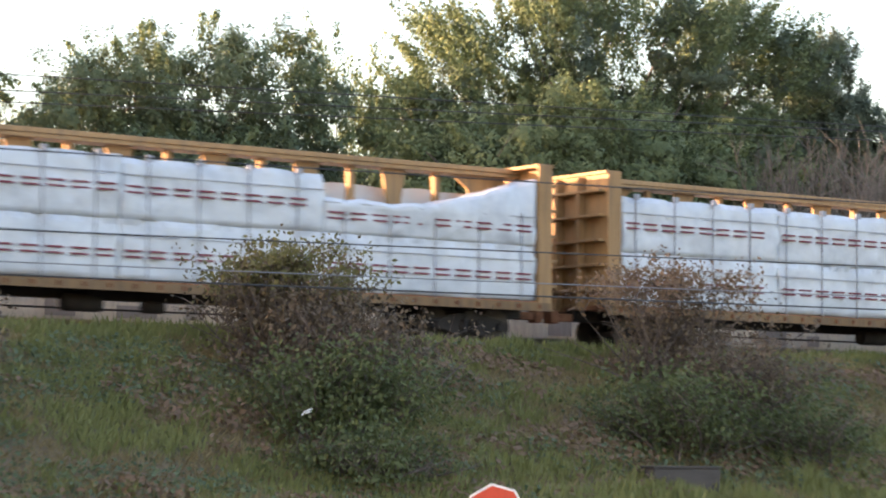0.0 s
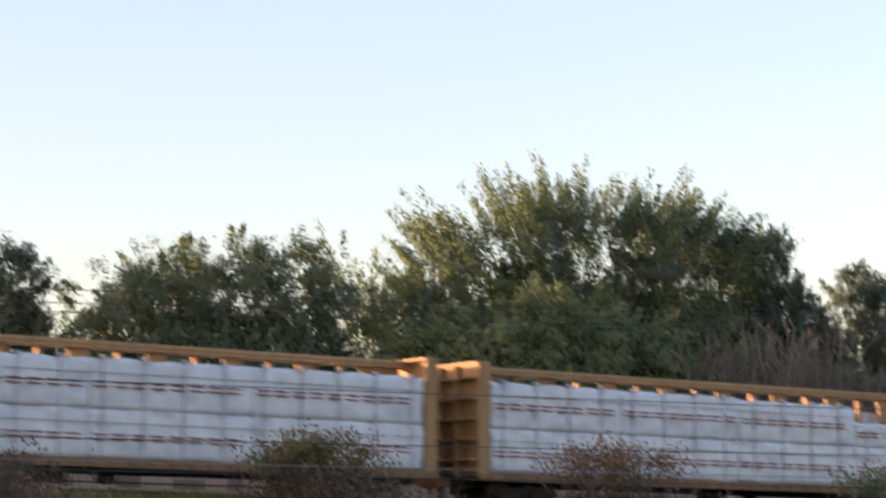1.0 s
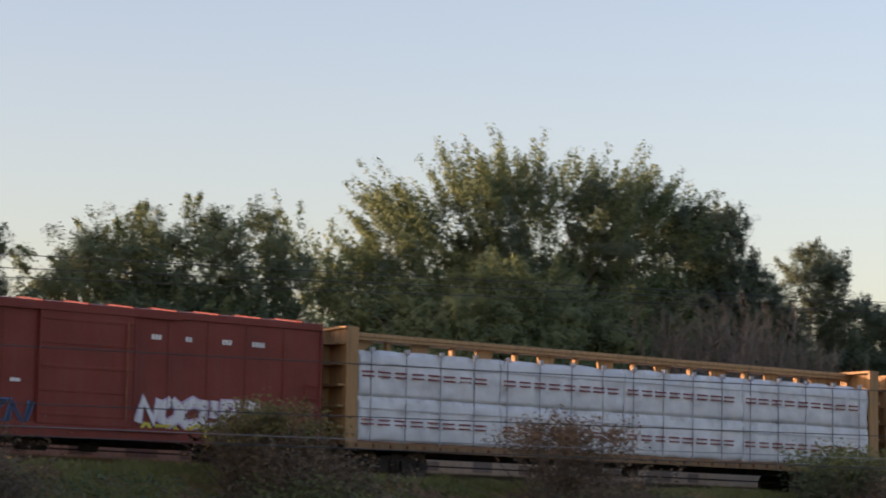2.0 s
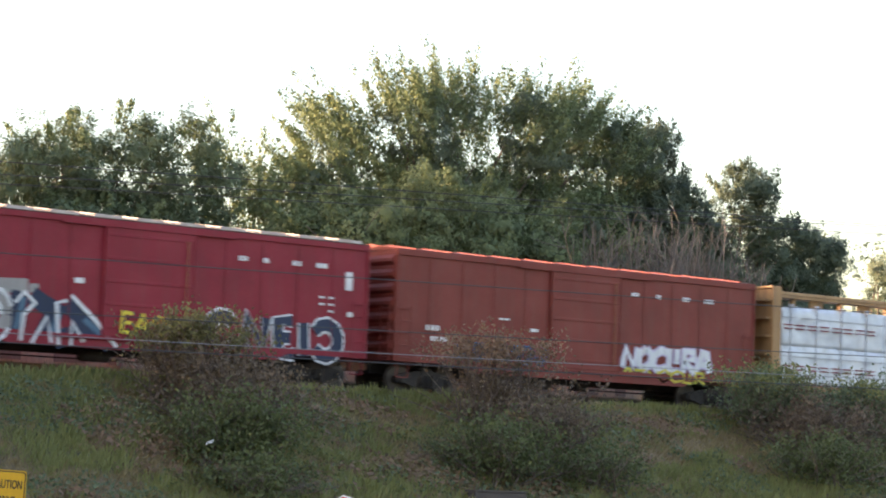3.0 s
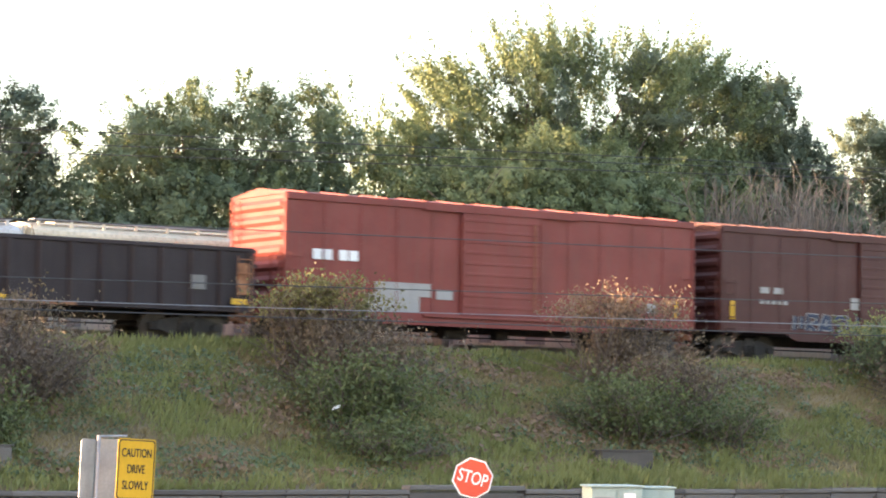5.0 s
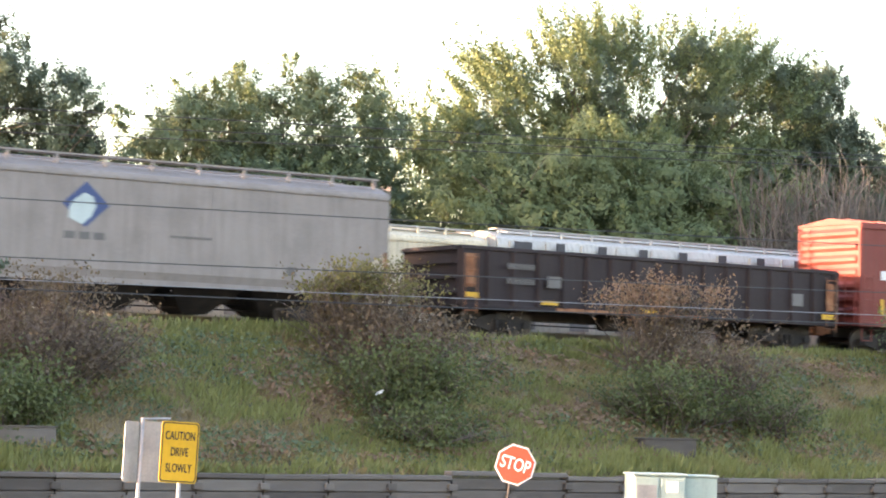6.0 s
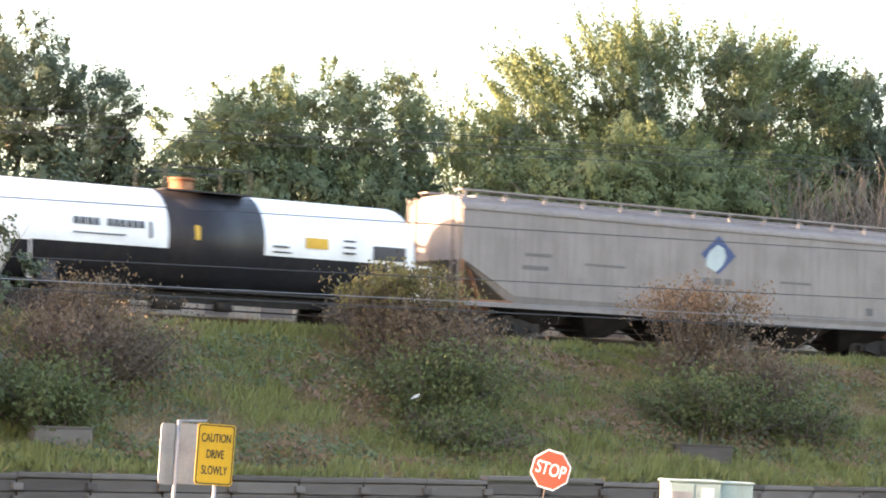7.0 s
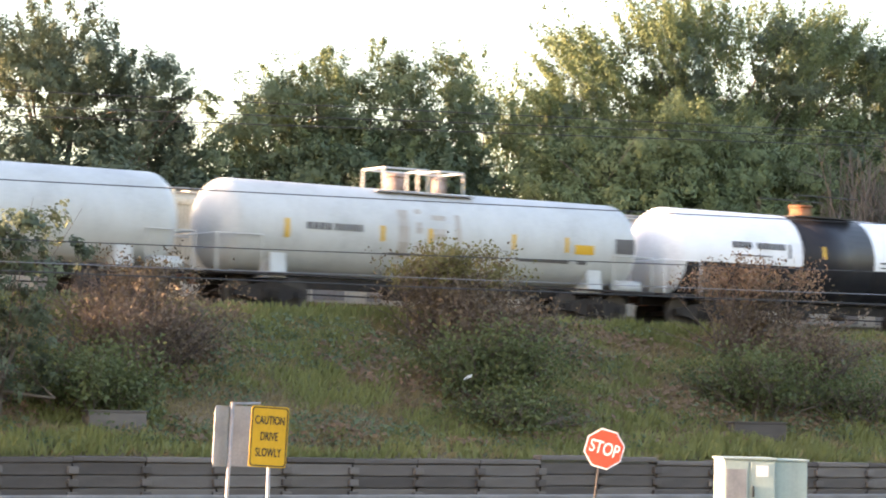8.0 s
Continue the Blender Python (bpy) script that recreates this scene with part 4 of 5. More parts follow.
def boxcar(x, mat, seed, label, door="ribbed", roof=None, roof_ribs=False, end_ribs=True):
    rng = random.Random(seed)
    car = thing("boxcar", label, "railway car", "train")
    h, W, z0, ev = 7.68, 1.5, 0.82, 4.40
    underframe(car, h, 6.1)
    boxes("body", mat, car, [(-h, h, -W + 0.02, W - 0.02, 1.0, ev)], bevel=0.02)
    for s in (-1, 1):
        b = bmesh.new()
        # side sheet with deep sill between the trucks, sheet seams as thin posts
        box(b, -h, h, s * W - 0.03, s * W + 0.01, 0.98, 1.14)
        prism(b, [(-4.9, 1.0), (-4.4, z0 - 0.06), (4.4, z0 - 0.06), (4.9, 1.0)], "y", s * W - 0.03, s * W + 0.012)
        box(b, -h, h, s * W - 0.04, s * W + 0.03, ev - 0.16, ev)
        for i in range(13):
            px = -h + 0.02 + i * (2 * h - 0.04) / 12
            if abs(px) > 1.6:
                box(b, px - 0.014, px + 0.014, s * W - 0.03, s * W - 0.012, 1.1, ev - 0.1)
        part("side_framing", b, mat, car, bevel=0.008)
        d = bmesh.new()
        box(d, -1.5, 1.5, s * (W + 0.03) - 0.03, s * (W + 0.03) + 0.03, 1.12, ev - 0.2)
        dr = part("door", d, mat, car, "sliding steel door with horizontal ribs", 0.008)
        nz = 5 if door == "ribbed" else 9
        pieces("rib", mat, dr, [(-1.43, 1.43, s * (W + 0.06) - 0.02, s * (W + 0.06) + 0.02, 1.35 + k * (ev - 1.8) / (nz - 1), 1.44 + k * (ev - 1.8) / (nz - 1)) for k in range(nz)], bevel=0.008)
        pieces("stile", mat, dr, [(px, px + 0.06, s * (W + 0.06) - 0.03, s * (W + 0.06) + 0.03, 1.12, ev - 0.2) for px in (-1.5, 1.44)], bevel=0.008)
        bm = bmesh.new()
        tube(bm, (1.2, s * (W + 0.12), 1.3), (1.2, s * (W + 0.12), ev - 0.4), 0.02, seg=6)
        part("lock_rod", bm, M["rust"], dr)
        pieces("door_track", mat, car, [(-2.9, 2.9, s * (W + 0.06) - 0.05, s * (W + 0.06) + 0.05, 1.02, 1.11), (-2.9, 2.9, s * (W + 0.05) - 0.05, s * (W + 0.05) + 0.05, ev - 0.2, ev - 0.13)])
    for s in (-1, 1):
        for k in range(7):
            z = 1.3 + k * 0.44
            e = bmesh.new()
            prism(e, [(s * h, z), (s * (h + 0.10), z + 0.10), (s * (h + 0.10), z + 0.2), (s * h, z + 0.32)], "y", -W + 0.12, W - 0.12)
            part("end_rib", e, mat, car)
        pieces("corner_post", mat, car, [(s * h - 0.03, s * h + 0.05, -W, -W + 0.1, 1.0, ev), (s * h - 0.03, s * h + 0.05, W - 0.1, W, 1.0, ev)])
    r = bmesh.new()
    prism(r, [(-W - 0.03, ev), (W + 0.03, ev), (W + 0.03, ev + 0.04), (0, ev + 0.24), (-W - 0.03, ev + 0.04)], "x", -h - 0.02, h + 0.02)
    rf = part("roof", r, roof or mat, car, "shallow pitched steel roof")
    for i in range(11):
        px = -h + 0.7 + i * (2 * h - 1.4) / 10
        for s in (-1, 1):
            bm = bmesh.new()
            if roof_ribs:
                prism(bm, [(0.06 * s, ev + 0.235), ((W - 0.02) * s, ev + 0.04), ((W - 0.02) * s, ev + 0.13), (0.06 * s, ev + 0.30)], "x", px - 0.46, px + 0.46)
            else:
                tube(bm, (px, s * 0.05, ev + 0.245), (px, s * W, ev + 0.055), 0.03, seg=5)
            part("roof_panel" if roof_ribs else "roof_seam", bm, (M["roof"] if roof_ribs else roof or mat), rf)
    for sx in (-1, 1):
        side_ladder(car, sx * h - sx * 0.12, sx * h - sx * 0.55, -W - 0.07, 1.1, 2.6, mat)
        ladder(car, sx * (h + 0.12), W - 0.6, W - 0.15, 1.1, 4.2, mat, rungs=8)
        ladder(car, sx * (h + 0.12), -W + 0.15, -W + 0.6, 1.1, 2.6, mat, "ladder", 4)
        bm = bmesh.new()
        for px in (sx * h - sx * 0.12, sx * h - sx * 0.55):
            tube(bm, (px, -W + 0.02, 1.05), (px, -W + 0.02, 0.5), 0.018, seg=5)
        tube(bm, (sx * h - sx * 0.12, -W + 0.02, 0.5), (sx * h - sx * 0.55, -W + 0.02, 0.5), 0.018, seg=5)
        part("stirrup_step", bm, mat, car)
    run(car, x)
    return car


def gondola(x):
    car = thing("gondola_car", "dark rust-streaked open gondola car with ribbed sides", "railway car", "train")
    h, W, top = 7.55, 1.48, 2.62
    underframe(car, h, 5.7)
    boxes("floor", M["rust"], car, [(-h, h, -W, W, 0.98, 1.08)])
    for s in (-1, 1):
        boxes("side", M["black_paint"], car, [(-h, h, s * W - 0.03, s * W + 0.03, 0.95, top)])
        boxes("top_rail", M["black_paint"], car, [(-h, h, s * W - 0.09, s * W + 0.09, top, top + 0.12)], bevel=0.015)
        boxes("bottom_rail", M["black_paint"], car, [(-h, h, s * W - 0.09, s * W + 0.09, 0.90, 1.02)], bevel=0.015)
        for i in range(17):
            px = -h + 0.1 + i * (2 * h - 0.2) / 16
            bm = bmesh.new()
            y = s * (W + 0.03)
            prism(bm, [(px - 0.12, y), (px - 0.06, y + s * 0.12), (px + 0.06, y + s * 0.12), (px + 0.12, y)], "z", 1.0, top)
            part("side_rib", bm, M["black_paint"], car)
        boxes("end", M["black_paint"], car, [(s * h - 0.05, s * h + 0.05, -W, W, 0.95, top + 0.12)])
        pieces("end_rib", M["black_paint"], car, [(s * h + s * 0.05, s * h + s * 0.18, -W + 0.05, W - 0.05, z, z + 0.1) for z in (1.3, 1.75, 2.2, 2.6)])
        side_ladder(car, s * h - s * 0.12, s * h - s * 0.55, -W - 0.16, 0.8, 2.4, M["rust"])
    marks(car, "reflector", M["reflector"], [(-h + 0.15, -h + 0.6, 1.18, 1.34), (-4.6, -4.0, 1.08, 1.2), (-0.7, -0.1, 1.0, 1.12), (h - 0.75, h - 0.25, 1.12, 1.28)], -W - 0.16, "yellow reflective patches")
    marks(car, "lettering", M["faded"], bars(-5.9, 2.1, 7, 0.09, 0.17, 0.06) + bars(-5.9, 1.65, 7, 0.09, 0.17, 0.06) + [(-4.4, -3.9, 1.6, 1.95), (5.5, 5.95, 1.5, 1.9)], -W - 0.16, "faded white lettering bars")
    marks(car, "rust_patch", M["rust"], [(-h + 0.1, -h + 0.5, 1.5, 2.5), (h - 0.5, h - 0.15, 1.4, 2.3), (-4.0, 2.0, 0.91, 1.01)], -W - 0.10, "orange rust patches")
    run(car, x)
    return car


def covered_hopper(x, L, top, mat, name="covered_hopper", label="", end_mat=None, moving=True, hatches=True, y=None, rail=None, slope=1.9, ribs=0, z_low=1.08):
    """Covered hopper: rounded side sheets, sloped ends over the trucks, chutes below, running board on brackets above."""
    car = thing(name, label, "railway car", "train" if moving else "parked cars")
    h, W = L / 2, 1.52
    underframe(car, h - 0.3, h - 2.0, 0.9, moving)
    sd = top - (0.34 if moving else 0.24)
    sec = [(-W + 0.10, z_low), (-W, z_low + 0.3), (-W, (z_low + sd) / 2), (-W, sd - 0.35), (-W + 0.06, sd - 0.12), (-W + 0.42, sd + 0.04), (-0.6, sd + 0.16), (0.6, sd + 0.16), (W - 0.42, sd + 0.04), (W - 0.06, sd - 0.12), (W, sd - 0.35), (W, z_low + 0.3), (W - 0.10, z_low)]
    bm = bmesh.new()
    rings = []
    # the shell: full section along the middle, the lower end cut off by the slope sheets
    for px, cut in ((-h, 1), (-h + 0.04, 1), (-h + slope, 0), (h - slope, 0), (h - 0.04, 1), (h, 1)):
        ring = []
        for yy, z in sec:
            zz = z if not cut else max(z, z_low + (sd - z_low) * 0.42)
            ring.append(bm.verts.new((px, yy, zz)))
        rings.append(ring)
    m = len(sec)
    for p, q in zip(rings, rings[1:]):
        for i in range(m):
            try:
                bm.faces.new((p[i], p[(i + 1) % m], q[(i + 1) % m], q[i])).smooth = False
            except ValueError:
                pass
    bm.faces.new(rings[0]), bm.faces.new(rings[-1][::-1])
    bmesh.ops.remove_doubles(bm, verts=bm.verts[:], dist=0.002)
    part("body", bm, mat, car)
    for s in (-1, 1):
        bm = bmesh.new()
        # end platform: side sheet wing, corner posts, slanting struts
        zc = z_low + (sd - z_low) * 0.42
        for yy in (-1, 1):
            prism(bm, [(s * (h - slope), z_low), (s * h, z_low), (s * h, z_low + 0.14), (s * (h - slope + 0.1), z_low + 0.14)], "y", yy * W - 0.04, yy * W + 0.04)
            tube(bm, (s * (h - 0.06), yy * (W - 0.06), z_low), (s * (h - 0.06), yy * (W - 0.06), zc + 0.1), 0.05, seg=6)
            tube(bm, (s * (h - 0.9), yy * (W - 0.3), z_low), (s * (h - 0.3), yy * (W - 0.3), zc + 0.1), 0.06, seg=6)
        box(bm, s * (h - 0.3), s * (h + 0.02), -W, W, z_low - 0.12, z_low + 0.08)
        box(bm, s * (h - slope), s * h, -0.25, 0.25, 0.85, 1.1)
        part("end_frame", bm, end_mat or mat, car)
        ladder(car, s * (h + 0.05), W - 0.5, W - 0.1, z_low, top - 0.3, mat, rungs=9)
        ladder(car, s * (h + 0.05), -W + 0.1, -W + 0.5, z_low, top - 0.3, mat, rungs=9)
    pieces("side_sill", mat, car, [(-h, h, s * W - 0.05, s * W + 0.03, z_low - 0.06, z_low + 0.08) for s in (-1, 1)])
    if ribs:
        for i in range(ribs):
            px = -h + slope * 0.3 + i * (2 * h - slope * 0.6) / (ribs - 1)
            for s in (-1, 1):
                bm = bmesh.new()
                prism(bm, [(px - 0.06, s * W), (px - 0.04, s * (W + 0.07)), (px + 0.04, s * (W + 0.07)), (px + 0.06, s * W)], "z", z_low + 0.1 if abs(px) < h - slope else z_low + 1.3, sd - 0.2)
                part("side_rib", bm, mat, car)
    else:
        boxes("side_ridge", mat, car, [(-h, h, s * W - 0.04, s * W + 0.035, sd - 0.30, sd - 0.22) for s in (-1, 1)] + [(-h + slope + i * (2 * h - 2 * slope) / 8 - 0.012, -h + slope + i * (2 * h - 2 * slope) / 8 + 0.012, s * W - 0.01, s * W + 0.006, z_low + 0.3, sd - 0.36) for i in range(9) for s in (-1, 1)])
    n = 3 if L > 17 else 2
    for i in range(n):
        c = (i - (n - 1) / 2) * (2 * h - 2 * slope) / n
        w = (2 * h - 2 * slope) / n / 2 - 0.1
        bm = bmesh.new()
        for k in (-1, 1):
            v = [bm.verts.new(p) for p in ((c + k * 0.05, -W + 0.12, z_low + 0.02), (c + k * w, -W + 0.12, z_low + 0.02), (c + k * w, W - 0.12, z_low + 0.02), (c + k * 0.05, W - 0.12, z_low + 0.02),
                                           (c + k * w * 0.35, -0.5, 0.34), (c + k * w * 0.65, -0.5, 0.34), (c + k * w * 0.65, 0.5, 0.34), (c + k * w * 0.35, 0.5, 0.34))]
            for q in ((0, 1, 5, 4), (1, 2, 6, 5), (2, 3, 7, 6), (3, 0, 4, 7), (4, 5, 6, 7)):
                bm.faces.new([v[i2] for i2 in q])
        part("chute", bm, M["steel"] if moving else mat, car, "steel discharge chute", 0.0)
    pieces("running_board", mat if moving else M["galvanised"], car, [(-h + 0.15, h - 0.15, s * 0.95 - 0.22, s * 0.95 + 0.22, top - 0.05, top) for s in (-1, 1)])
    for i in range(14):
        px = -h + 0.3 + i * (2 * h - 0.6) / 13
        for s in (-1, 1):
            bm = bmesh.new()
            box(bm, px - 0.05, px + 0.05, s * 1.15 - 0.012, s * 1.15 + 0.012, sd - 0.08, top - 0.05)
            part("bracket", bm, mat, car)
    if hatches:
        boxes("hatch", mat, car, [(-h + 1.2, h - 1.2, -0.33, 0.33, sd + 0.1, sd + 0.26)], "long trough hatch cover", 0.02)
    if moving:
        run(car, x)
    else:
        car.matrix_basis = pose(x, y, rail)
    return car


def tank_car(x, mat, L, banded=False, cage=True, label="", R=1.35, zc=2.34):
    car = thing("tank_car", label, "railway car", "train")
    h = L / 2
    underframe(car, h + 0.15, h - 1.75, 0.9)

    def shell(a, b, r, cap_a, cap_b):
        prof = []
        if cap_a:
            prof += [(a + 0.75 * (1 - math.cos(k * math.pi / 16)), max(0.02, r * math.sin(k * math.pi / 16))) for k in range(8)]
        prof += [(a + (0.75 if cap_a else 0), r), (b - (0.75 if cap_b else 0), r)]
        if cap_b:
            prof += [(b - 0.75 * (1 - math.cos(k * math.pi / 16)), max(0.02, r * math.sin(k * math.pi / 16))) for k in range(7, -1, -1)]
        bm = bmesh.new()
        lathe(bm, prof, 40)
        return bm
    at = pose(0, 0, zc)
    if banded:
        tank = part("tank", shell(-h, h, R, True, True), mat, car, "white tank shell", at=at)
        # black belly: a jacket over the lower part
        bm = bmesh.new()
        seg = 22
        a0, a1 = radians(192), radians(348)
        rows = []
        for px, r in ((-h + 0.5, R * 0.86), (-h + 0.75, R + 0.006), (h - 0.75, R + 0.006), (h - 0.5, R * 0.86)):
            rows.append([bm.verts.new((px, r * math.cos(a0 + (a1 - a0) * i / seg), r * math.sin(a0 + (a1 - a0) * i / seg))) for i in range(seg + 1)])
        for p, q in zip(rows, rows[1:]):
            for i in range(seg):
                bm.faces.new((p[i], p[i + 1], q[i + 1], q[i])).smooth = True
        part("belly", bm, M["tank_black"], tank, "black lower half of the tank")
        bm = bmesh.new()
        lathe(bm, [(-1.55, R), (-1.55, R + 0.012), (1.45, R + 0.012), (1.45, R)], 40)
        part("band", bm, M["tank_black"], tank, "broad black band round the middle")
    else:
        tank = part("tank", shell(-h, h, R, True, True), mat, car, at=at)
    for s in (-1, 1):
        bm = bmesh.new()
        prism(bm, [(-1.25, 0.9), (1.25, 0.9), (1.16, 1.6), (0.8, 1.35), (0, 1.2), (-0.8, 1.35), (-1.16, 1.6)], "x", s * (h - 1.9) - 0.25, s * (h - 1.9) + 0.25)
        part("saddle", bm, M["tank_black"] if banded else mat, car)
        for y in (-1.38, 1.38):
            bm = bmesh.new()
            tube(bm, (s * (h + 0.1), y, 1.0), (s * (h + 0.1), y, 2.05), 0.025, seg=6)
            tube(bm, (s * (h - 1.3), y, 1.0), (s * (h - 1.3), y, 2.05), 0.025, seg=6)
            tube(bm, (s * (h + 0.1), y, 2.05), (s * (h - 1.3), y, 2.05), 0.022, seg=6)
            part("side_handrail", bm, mat, car)
        bm = bmesh.new()
        tube(bm, (s * (h + 0.1), -1.38, 2.05), (s * (h + 0.1), 1.38, 2.05), 0.022, seg=6)
        part("end_handrail", bm, mat, car)
        boxes("end_platform", M["steel"], car, [(s * (h - 1.4), s * (h + 0.2), -1.42, 1.42, 0.94, 1.02)], bevel=0.01)
    bm = bmesh.new()
    tube(bm, (h - 1.0, -0.95, 1.15), (h - 0.1, -0.95, 1.15), 0.2, seg=14)
    part("air_tank", bm, mat, car)
    pieces("side_walkway", M["steel"], car, [(-h + 1.2, h - 1.2, s * 1.32 - 0.08, s * 1.32 + 0.08, 0.96, 1.02) for s in (-1, 1)])
    zt = zc + R
    if cage:
        for cx, w in ((-0.95, 0.75), (0.6, 0.42)):
            bm = bmesh.new()
            tube(bm, (cx - 0.05, 0, zt - 0.05), (cx - 0.05, 0, zt + 0.36), 0.30 if w > 0.5 else 0.2, seg=16)
            tube(bm, (cx - 0.05, 0, zt + 0.36), (cx - 0.05, 0, zt + 0.46), 0.34 if w > 0.5 else 0.22, seg=16)
            part("fitting", bm, M["valve"], car, "rust-stained pale valve housing")
            bm = bmesh.new()
            for a in (-1, 1):
                for b in (-1, 1):
                    tube(bm, (cx + a * w, b * 0.6, zt - 0.25), (cx + a * w, b * 0.6, zt + 0.58), 0.035, seg=6)
                tube(bm, (cx + a * w, -0.6, zt + 0.58), (cx + a * w, 0.6, zt + 0.58), 0.035, seg=6)
            for b in (-1, 1):
                tube(bm, (cx - w, b * 0.6, zt + 0.58), (cx + w, b * 0.6, zt + 0.58), 0.035, seg=6)
            part("handrail_cage", bm, mat, car)
        boxes("top_platform", M["galvanised"], car, [(-2.0, 1.3, s * 0.62 - 0.2, s * 0.62 + 0.2, zt - 0.14, zt - 0.1) for s in (-1, 1)])
    else:
        bm = bmesh.new()
        tube(bm, (-0.5, 0, zt - 0.1), (-0.5, 0, zt + 0.30), 0.34, seg=18)
        tube(bm, (-0.5, 0, zt + 0.30), (-0.5, 0, zt + 0.38), 0.38, seg=18)
        part("manway", bm, M["rust"], car, "rusty manway dome")
        bm = bmesh.new()
        box(bm, -1.5, 1.2, -0.9, 0.9, zt - 0.06, zt - 0.02)
        for s in (-0.9, 0.9):
            tube(bm, (-1.5, s, zt + 0.62), (1.2, s, zt + 0.62), 0.018, seg=5)
        for px in (-1.5, 1.2):
            for s in (-0.9, 0.9):
                tube(bm, (px, s, zt - 0.2), (px, s, zt + 0.62), 0.018, seg=5)
        part("top_platform", bm, M["tank_black"], car)
    run(car, x)
    return car


def tank_marks(car, name, mat, rects, label="", R=1.35, zc=2.34, shift=-0.28):
    """Markings that lie on the curve of the tank."""
    if name != "lettering" and len(rects) > 1:
        for r in rects:
            tank_marks(car, name, mat, [r], label, R, zc, shift)
        return
    bm = bmesh.new()
    for x0, x1, z0, z1 in rects:
        z0, z1 = z0 + shift, z1 + shift
        seg = 3
        ring = []
        for i in range(seg + 1):
            z = z0 + (z1 - z0) * i / seg
            y = -math.sqrt(max(0.01, (R + 0.022) ** 2 - (z - zc) ** 2))
            ring.append((bm.verts.new((x0, y, z)), bm.verts.new((x1, y, z))))
        for a, b in zip(ring, ring[1:]):
            bm.faces.new((a[0], a[1], b[1], b[0]))
    tagged(part(name, bm, mat, car, label), kind="stuff" if name == "lettering" else "")


# the train, front car first
centrebeam(58.65, 1)
centrebeam(34.6, 2, low_right=True, label="yellow centrebeam car, wrapped lumber slumped at one end")
centrebeam(10.75, 3)

c = boxcar(-9.0, M["brown_red"], 4, "brown-red boxcar with lilac and blue graffiti", "ribbed")
marks(c, "lettering", M["lettering"], bars(2.0, 3.62, 3, 0.085, 0.14, 0.025) + bars(3.1, 3.62, 2, 0.085, 0.14, 0.025) + bars(4.3, 3.62, 3, 0.085, 0.14, 0.025) + bars(5.3, 3.62, 4, 0.085, 0.14, 0.025), -1.51, "white lettering bars on the side")
marks(c, "lettering", M["lettering"], bars(-6.5, 2.0, 3, 0.13, 0.16, 0.06) + bars(-6.3, 1.68, 4, 0.12, 0.14, 0.06) + [(-3.6, -3.2, 2.5, 2.56), (-2.3, -2.0, 2.2, 2.3)], -1.51)
graffiti(c, 8, 1.6, 5.6, 1.2, 2.05, 6, M["spray_lilac"], M["spray_white"], fat=0.42)
graffiti(c, 9, 1.6, 5.4, 0.86, 1.30, 7, M["spray_green"], M["spray_yellow"])
graffiti(c, 10, -5.4, -1.7, 0.9, 1.75, 5, M["spray_blue"], M["spray_navy"])

c = boxcar(-25.45, M["bright_red"], 5, "crimson boxcar with large white and navy graffiti", "ribbed", M["dark_brown"], True)
marks(c, "lettering", M["lettering"], bars(3.0, 3.60, 3, 0.085, 0.14, 0.025) + bars(3.85, 3.60, 2, 0.085, 0.14, 0.025) + bars(4.9, 3.60, 3, 0.085, 0.14, 0.025) + bars(5.75, 3.60, 4, 0.085, 0.14, 0.02), -1.51, "white lettering bars on the side")
marks(c, "lettering", M["lettering"], bars(-6.45, 2.62, 2, 0.16, 0.22, 0.07) + bars(-5.75, 2.5, 1, 0.18, 0.3) + bars(-6.4, 2.1, 3, 0.16, 0.2, 0.1) + [(5.9, 6.1, 2.7, 2.76), (5.9, 6.1, 2.5, 2.56), (6.25, 6.45, 2.7, 2.76), (6.25, 6.45, 2.5, 2.56), (6.25, 6.45, 2.3, 2.36), (6.85, 7.1, 3.0, 3.55), (6.95, 7.15, 2.2, 2.35), (-2.4, -2.1, 2.55, 2.7)], -1.51)
marks(c, "rust_patch", M["rust"], [(-7.4, -6.6, 3.55, 3.8)], -1.504, "rubbed orange patch")
LEFT = (-6.3, -0.7, 0.76, 2.35)
sprayed(c, "graffiti_ground", M["spray_grey"], [[(0.14, 0.9), (0.5, 0.98)], [(0.2, 1.02), (0.44, 1.05)]], *LEFT, 0.30, -1.506, "hazy grey overspray above the graffiti")
sprayed(c, "graffiti_fill", M["spray_navy"], [[(0.06, 0.05), (0.13, 0.8)], [(0.16, 0.1), (0.2, 0.85)], [(0.36, 0.12), (0.40, 0.9)], [(0.46, 0.85), (0.58, 0.62)], [(0.52, 0.1), (0.62, 0.75)], [(0.66, 0.75), (0.92, 0.08)], [(0.6, 0.1), (0.78, 0.3)]], *LEFT, 0.62, -1.512, "navy sprayed slabs of graffiti")
sprayed(c, "graffiti_tint", M["spray_teal"], [[(0.38, 0.25), (0.42, 0.8)], [(0.58, 0.2), (0.62, 0.6)], [(0.76, 0.5), (0.9, 0.15)]], *LEFT, 0.2, -1.522, "blue-grey sprayed streaks")
sprayed(c, "graffiti_tint", M["spray_grey"], [arc(0.27, 0.48, 0.055, 0.30, 0, 360, 14)], *LEFT, 0.42, -1.528, "pale grey sprayed ring")
